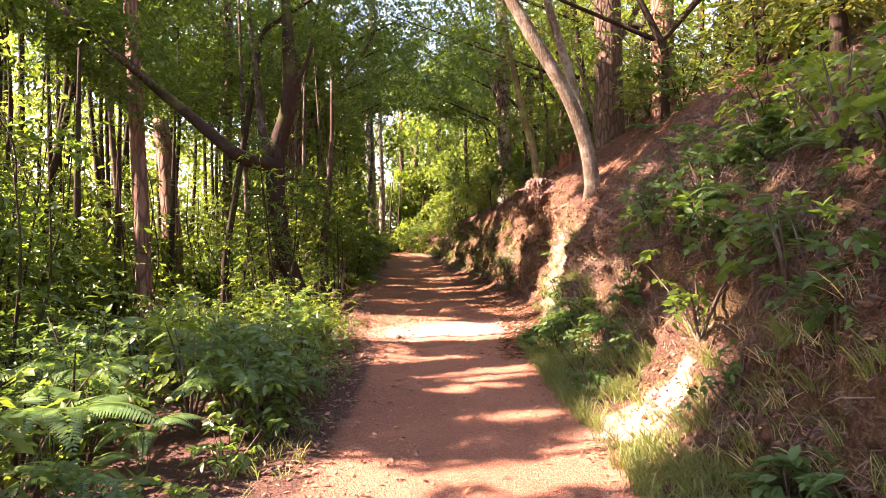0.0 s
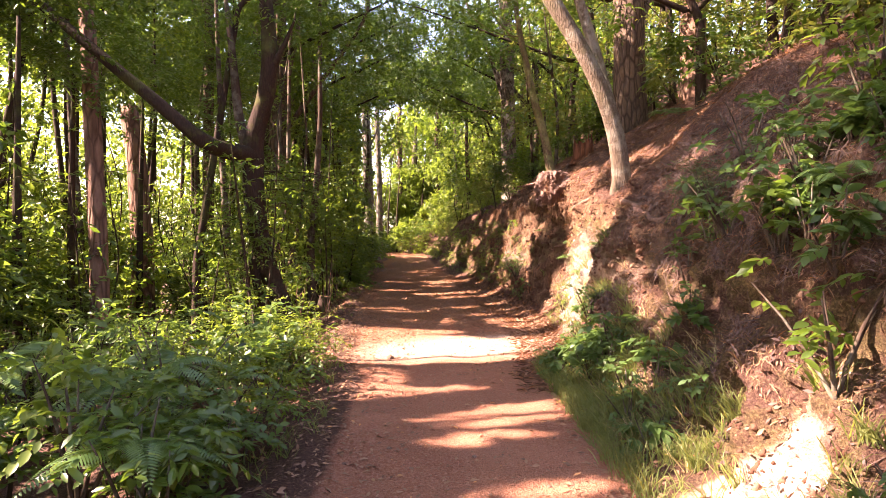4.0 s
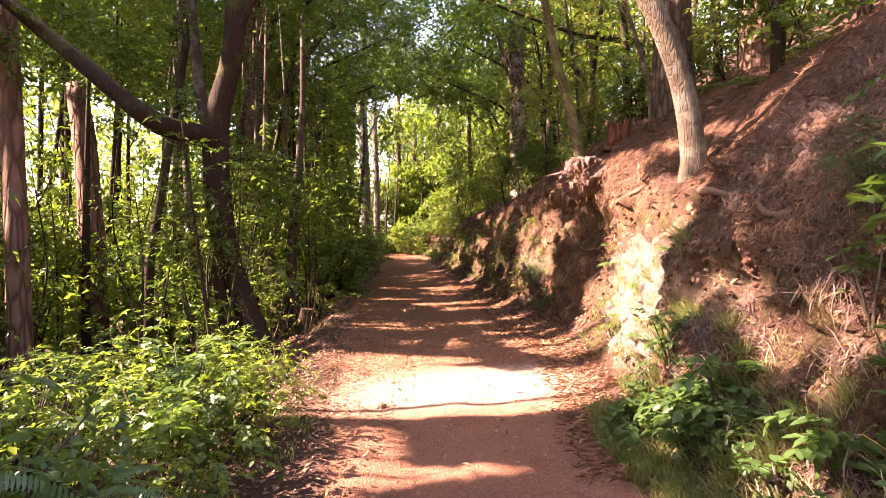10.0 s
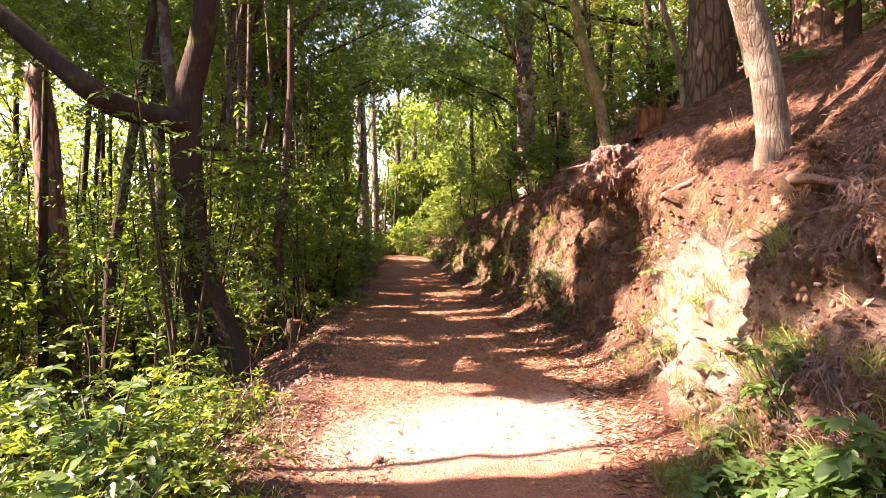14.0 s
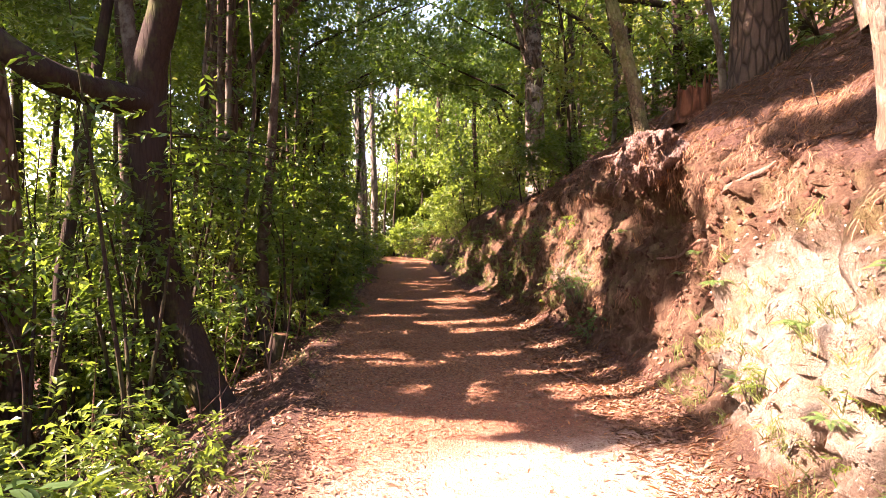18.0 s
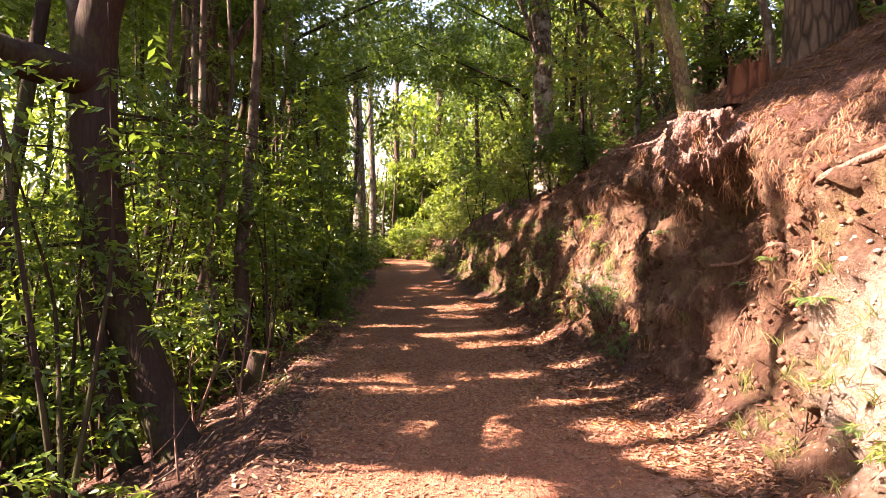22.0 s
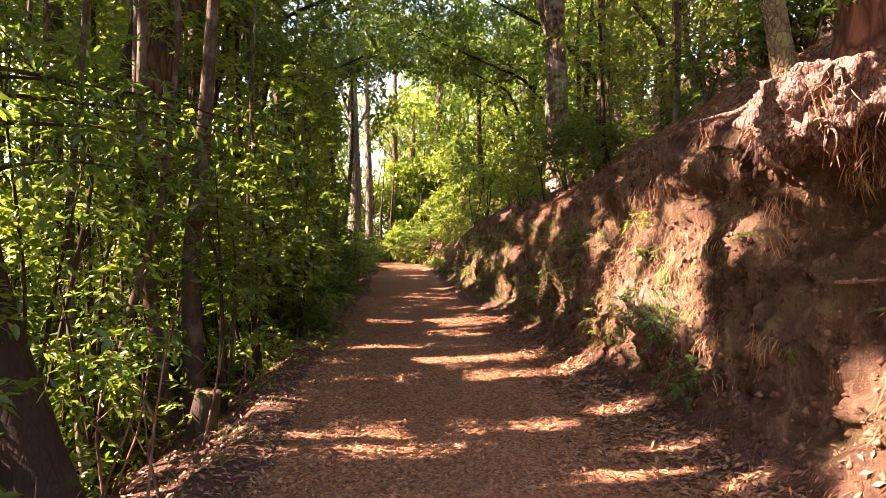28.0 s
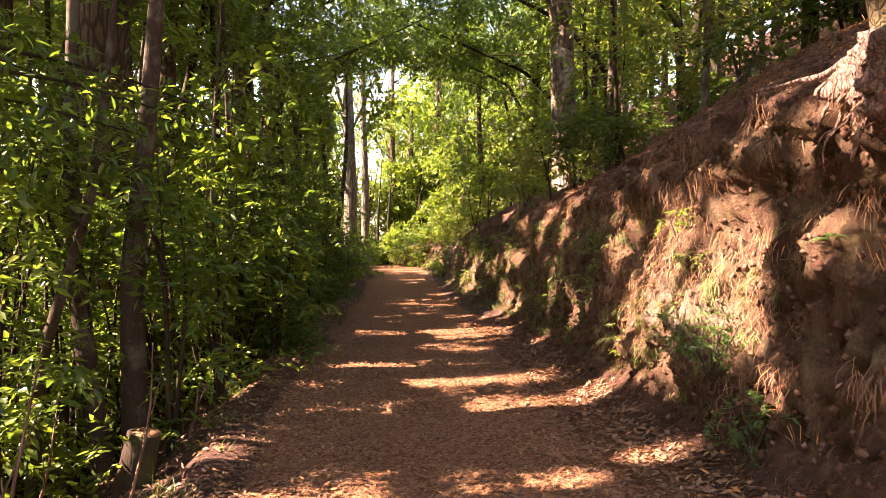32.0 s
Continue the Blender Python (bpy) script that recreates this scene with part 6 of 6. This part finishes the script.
def broken_stump(name, place, r, h, label, seed, jag=0.45, mat=ROTTEN_WOOD, category="stump"):
    """A stump with a torn rim: an outer skin, a hollow top, splinters of uneven height."""
    rng = np.random.default_rng(seed)
    t = thing(name, tuple(place), label, category)
    seg, rows = 40, 12
    th = np.linspace(0, 2 * np.pi, seg, endpoint=False)
    rim = h * (1 - jag * fbm(np.cos(th) * 2.2 + seed, np.sin(th) * 2.2, 0.5, 4, 0.7) * 1.5)
    rim = np.maximum(rim, 0.25 * h)
    u = np.linspace(0, 1, rows)
    flare = 1 + 0.5 * (1 - u) ** 3
    wob = 1 + 0.22 * (fbm(np.cos(th)[None] * 3, np.sin(th)[None] * 3, u[:, None] * 1.2 + seed, 4, 0.6) - 0.5) * 2
    out = np.stack([np.cos(th)[None] * r * flare[:, None] * wob, np.sin(th)[None] * r * flare[:, None] * wob, u[:, None] * rim[None] - 0.12 * (1 - u[:, None])], -1)
    inn = np.stack([np.cos(th)[None] * r * 0.72 * np.ones((3, 1)), np.sin(th)[None] * r * 0.72 * np.ones((3, 1)), np.stack([rim * 0.96, rim * 0.7, rim * 0 + 0.3 * h])], -1)
    inn[2, :, :2] *= 0.3
    v = np.concatenate([out.reshape(-1, 3), inn.reshape(-1, 3)]) + np.array(place)
    idx = np.arange((rows + 3) * seg).reshape(rows + 3, seg)
    nx = np.roll(idx, -1, 1)
    f = np.stack([idx[:-1], nx[:-1], nx[1:], idx[1:]], -1).reshape(-1, 4)
    part("body", raw_mesh("body", v, f, mat, True), t)
    for k in range(7):
        a = rng.uniform(0, 2 * np.pi)
        b = np.array(place) + np.array([math.cos(a) * r * 0.95, math.sin(a) * r * 0.95, h * 0.25])
        tube("splinter", [b, b + np.array([0, 0, h * rng.uniform(0.4, 0.8)])], [0.035, 0.006], mat, t, 5, 0.2, seed + k)
    return t


broken_stump("rotten_stump", drop(3.75, 14.95)[0], 0.2, 0.55, "rust-red rotten stump with torn rim on the bank top", 51)
# sawn stump beside the slender stems
cx, cy = -1.99, 16.3
cp = drop(cx, cy)[0]
cut = thing("sawn_stump", tuple(cp), "sawn tree stump with an orange-brown cut face", "stump")
tube("body", [(cx - 0.12, cy, cp[2] - 0.2), (cx - 0.06, cy, 0.05), (cx, cy, 0.27)], [0.17, 0.135, 0.125], BARK_DARK, cut, 14, 0.15, 71)
tube("cut_face", [(cx, cy, 0.262), (cx + 0.002, cy, 0.274)], [0.118, 0.114], CUT_WOOD, cut, 14, 0.1, 72, step=0.006)


def stone(name, place, size, label, seed, group, mat=STONE):
    """A rough boulder, flattened where it lies."""
    rng = np.random.default_rng(seed)
    bm = bmesh.new()
    bmesh.ops.create_icosphere(bm, subdivisions=2, radius=1.0)
    co = np.array([v.co[:] for v in bm.verts])
    q = 1 + 0.5 * (fbm(co[:, 0] * 1.3 + seed, co[:, 1] * 1.3, co[:, 2] * 1.3, 4, 0.6) - 0.5) * 2
    sc = np.array(size) * rng.uniform(0.85, 1.15, 3)
    for v, c, k in zip(bm.verts, co, q):
        v.co = np.round(c * k * 3.0) / 3.0 * 0.35 * sc + c * k * 0.65 * sc
    me = bpy.data.meshes.new(name)
    bm.to_mesh(me)
    bm.free()
    me.materials.append(mat)
    me.polygons.foreach_set("use_smooth", np.ones(len(me.polygons), bool))
    ob = new(name, me)
    ob.location = tuple(place)
    ob.rotation_euler = (0, 0, rng.uniform(0, 6.28))
    return tagged(ob, label, "stone", group)


for k in range(64):
    cy, cz, sp = ((12.5, 1.4, 0.22), (12.1, 1.7, 0.25), (11.4, 1.75, 0.3), (8.8, 1.55, 0.3), (12.3, 1.15, 0.3), (16.8, 1.0, 0.4), (10.4, 1.2, 0.4))[k % 7]
    h = face(cy + rb.normal() * sp, cz + rb.normal() * sp * 0.5)
    r = 0.012 + 0.018 * rb.random() ** 2
    if h is not None:
        stone("bank_stone", h[0] + np.array([r * 0.3, 0, 0]), (r, r * 1.3, r * 0.75), "pale rough stone embedded in the earth bank", 160 + k, "bank stones")


def crumbs(name, spots, size, label, seed, mat=CLOD):
    """Loose clods of earth, each a small uneven lump with flat sides."""
    rng = np.random.default_rng(seed)
    m = len(spots)
    corner = np.array([(1, 0, 0), (-1, 0, 0), (0, 1, 0), (0, -1, 0), (0, 0, 1), (0, 0, -1), (0.7, 0.7, 0.3), (-0.7, -0.6, 0.4)])
    tri = np.array([(0, 6, 4), (6, 2, 4), (2, 1, 4), (1, 7, 4), (7, 3, 4), (3, 0, 4), (2, 6, 5), (6, 0, 5), (1, 2, 5), (7, 1, 5), (3, 7, 5), (0, 3, 5)])
    r = size * rng.uniform(0.35, 1.0, (m, 1, 1)) ** 1.6
    p = np.array([h[0] for h in spots])[:, None] + corner[None] * r * rng.uniform(0.55, 1.35, (m, 8, 3))
    f = (tri[None] + (np.arange(m) * 8)[:, None, None]).reshape(-1, 3)
    return stuff(name, raw_mesh(name, p.reshape(-1, 3), f, mat), label, "earth clods")


spots = [h for h in (face(float(y), float(z)) for y, z in zip(8.6 + 13 * rc.random(5200) ** 1.2, 0.15 + 2.5 * rc.random(5200))) if h is not None]
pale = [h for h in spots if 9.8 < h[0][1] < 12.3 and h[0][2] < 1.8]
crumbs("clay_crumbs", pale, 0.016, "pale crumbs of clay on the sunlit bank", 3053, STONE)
spots = [h for h in spots if not (9.8 < h[0][1] < 12.3 and h[0][2] < 1.8)]
crumbs("bank_clods", spots, 0.042, "crumbling red-brown clods on the eroded bank", 3050)
spots = [drop(toe(y) + 0.15 - abs(rc.normal()) * 0.28, y) for y in rc.uniform(8.5, 22, 1500)]
crumbs("fallen_clods", spots, 0.026, "small clods of earth fallen to the foot of the bank", 3051)
spots = [drop(toe(y) + 0.35 + 2.0 * rc.random(), y) for y in rc.uniform(1.8, 9.6, 2600)]
crumbs("slope_clods", spots, 0.04, "dark earth clods between the plants of the near bank", 3052)
p = drop(-0.26, 10.1)[0]
stone("path_stone", p + np.array([0, 0, 0.01]), (0.05, 0.06, 0.035), "small dark stone lying on the path", 190, "path stones", ROOT_BARK)
for k in range(46):
    y = rb.uniform(1.5, 22)
    x = left_edge(y) + (toe(y) - left_edge(y)) * rb.random()
    s = 0.006 + 0.014 * rb.random() ** 2
    stone("pebble", drop(x, y)[0] + np.array([0, 0, s * 0.2]), (s, s * 1.2, s * 0.7), "small brown pebble on the earth path", 200 + k, "pebbles", ROOT_BARK)
# dry sticks and twigs
for k in range(34):
    side = k % 3
    y = rb.uniform(5, 19)
    x = toe(y) + 1.4 + 2.2 * rb.random() if side else left_edge(y) - 0.4 - 1.6 * rb.random()
    a, _ = drop(x, y)
    ang = rb.uniform(0, 6.28)
    L = rb.uniform(0.25, 0.9)
    e, _ = drop(x + math.cos(ang) * L, y + math.sin(ang) * L)
    e = e + np.array([0, 0, rb.uniform(0.0, 0.25)])
    t = thing("dry_stick", tuple(a), "thin dry grey-brown stick on the forest floor", "stick", "dry sticks")
    mid = (a + e) / 2 + rb.normal(size=3) * 0.05 + np.array([0, 0, 0.05])
    r = rb.uniform(0.005, 0.014)
    tube("stem", [a + np.array([0, 0, 0.005]), mid, e], [r, r * 0.8, r * 0.3], BARK_SAPLING, t, 6, 0.15, 300 + k)
    tube("twig", [mid, mid + rb.normal(size=3) * 0.12 + np.array([0, 0, 0.06])], [r * 0.6, 0.002], BARK_SAPLING, t, 5, 0.1, 400 + k)
# bare upright stems below the outer edge
for k in range(16):
    y = rb.uniform(12.5, 24)
    x = left_edge(y) - 0.5 - 1.5 * rb.random()
    a, _ = drop(x, y)
    h = rb.uniform(0.5, 1.5)
    t = thing("bare_sapling", tuple(a), "thin bare reddish sapling stem beside the path", "sapling", "bare stems")
    e = a + np.array([rb.normal() * 0.2, rb.normal() * 0.2, h])
    m1 = (a + e) / 2 + rb.normal(size=3) * 0.06
    tube("stem", [a - np.array([0, 0, 0.05]), m1, e], [0.012, 0.009, 0.003], BARK_RED, t, 6, 0.1, 500 + k)
    tube("twig", [m1, m1 + np.array([rb.normal() * 0.25, rb.normal() * 0.25, 0.3])], [0.006, 0.002], BARK_RED, t, 5, 0.1, 540 + k)
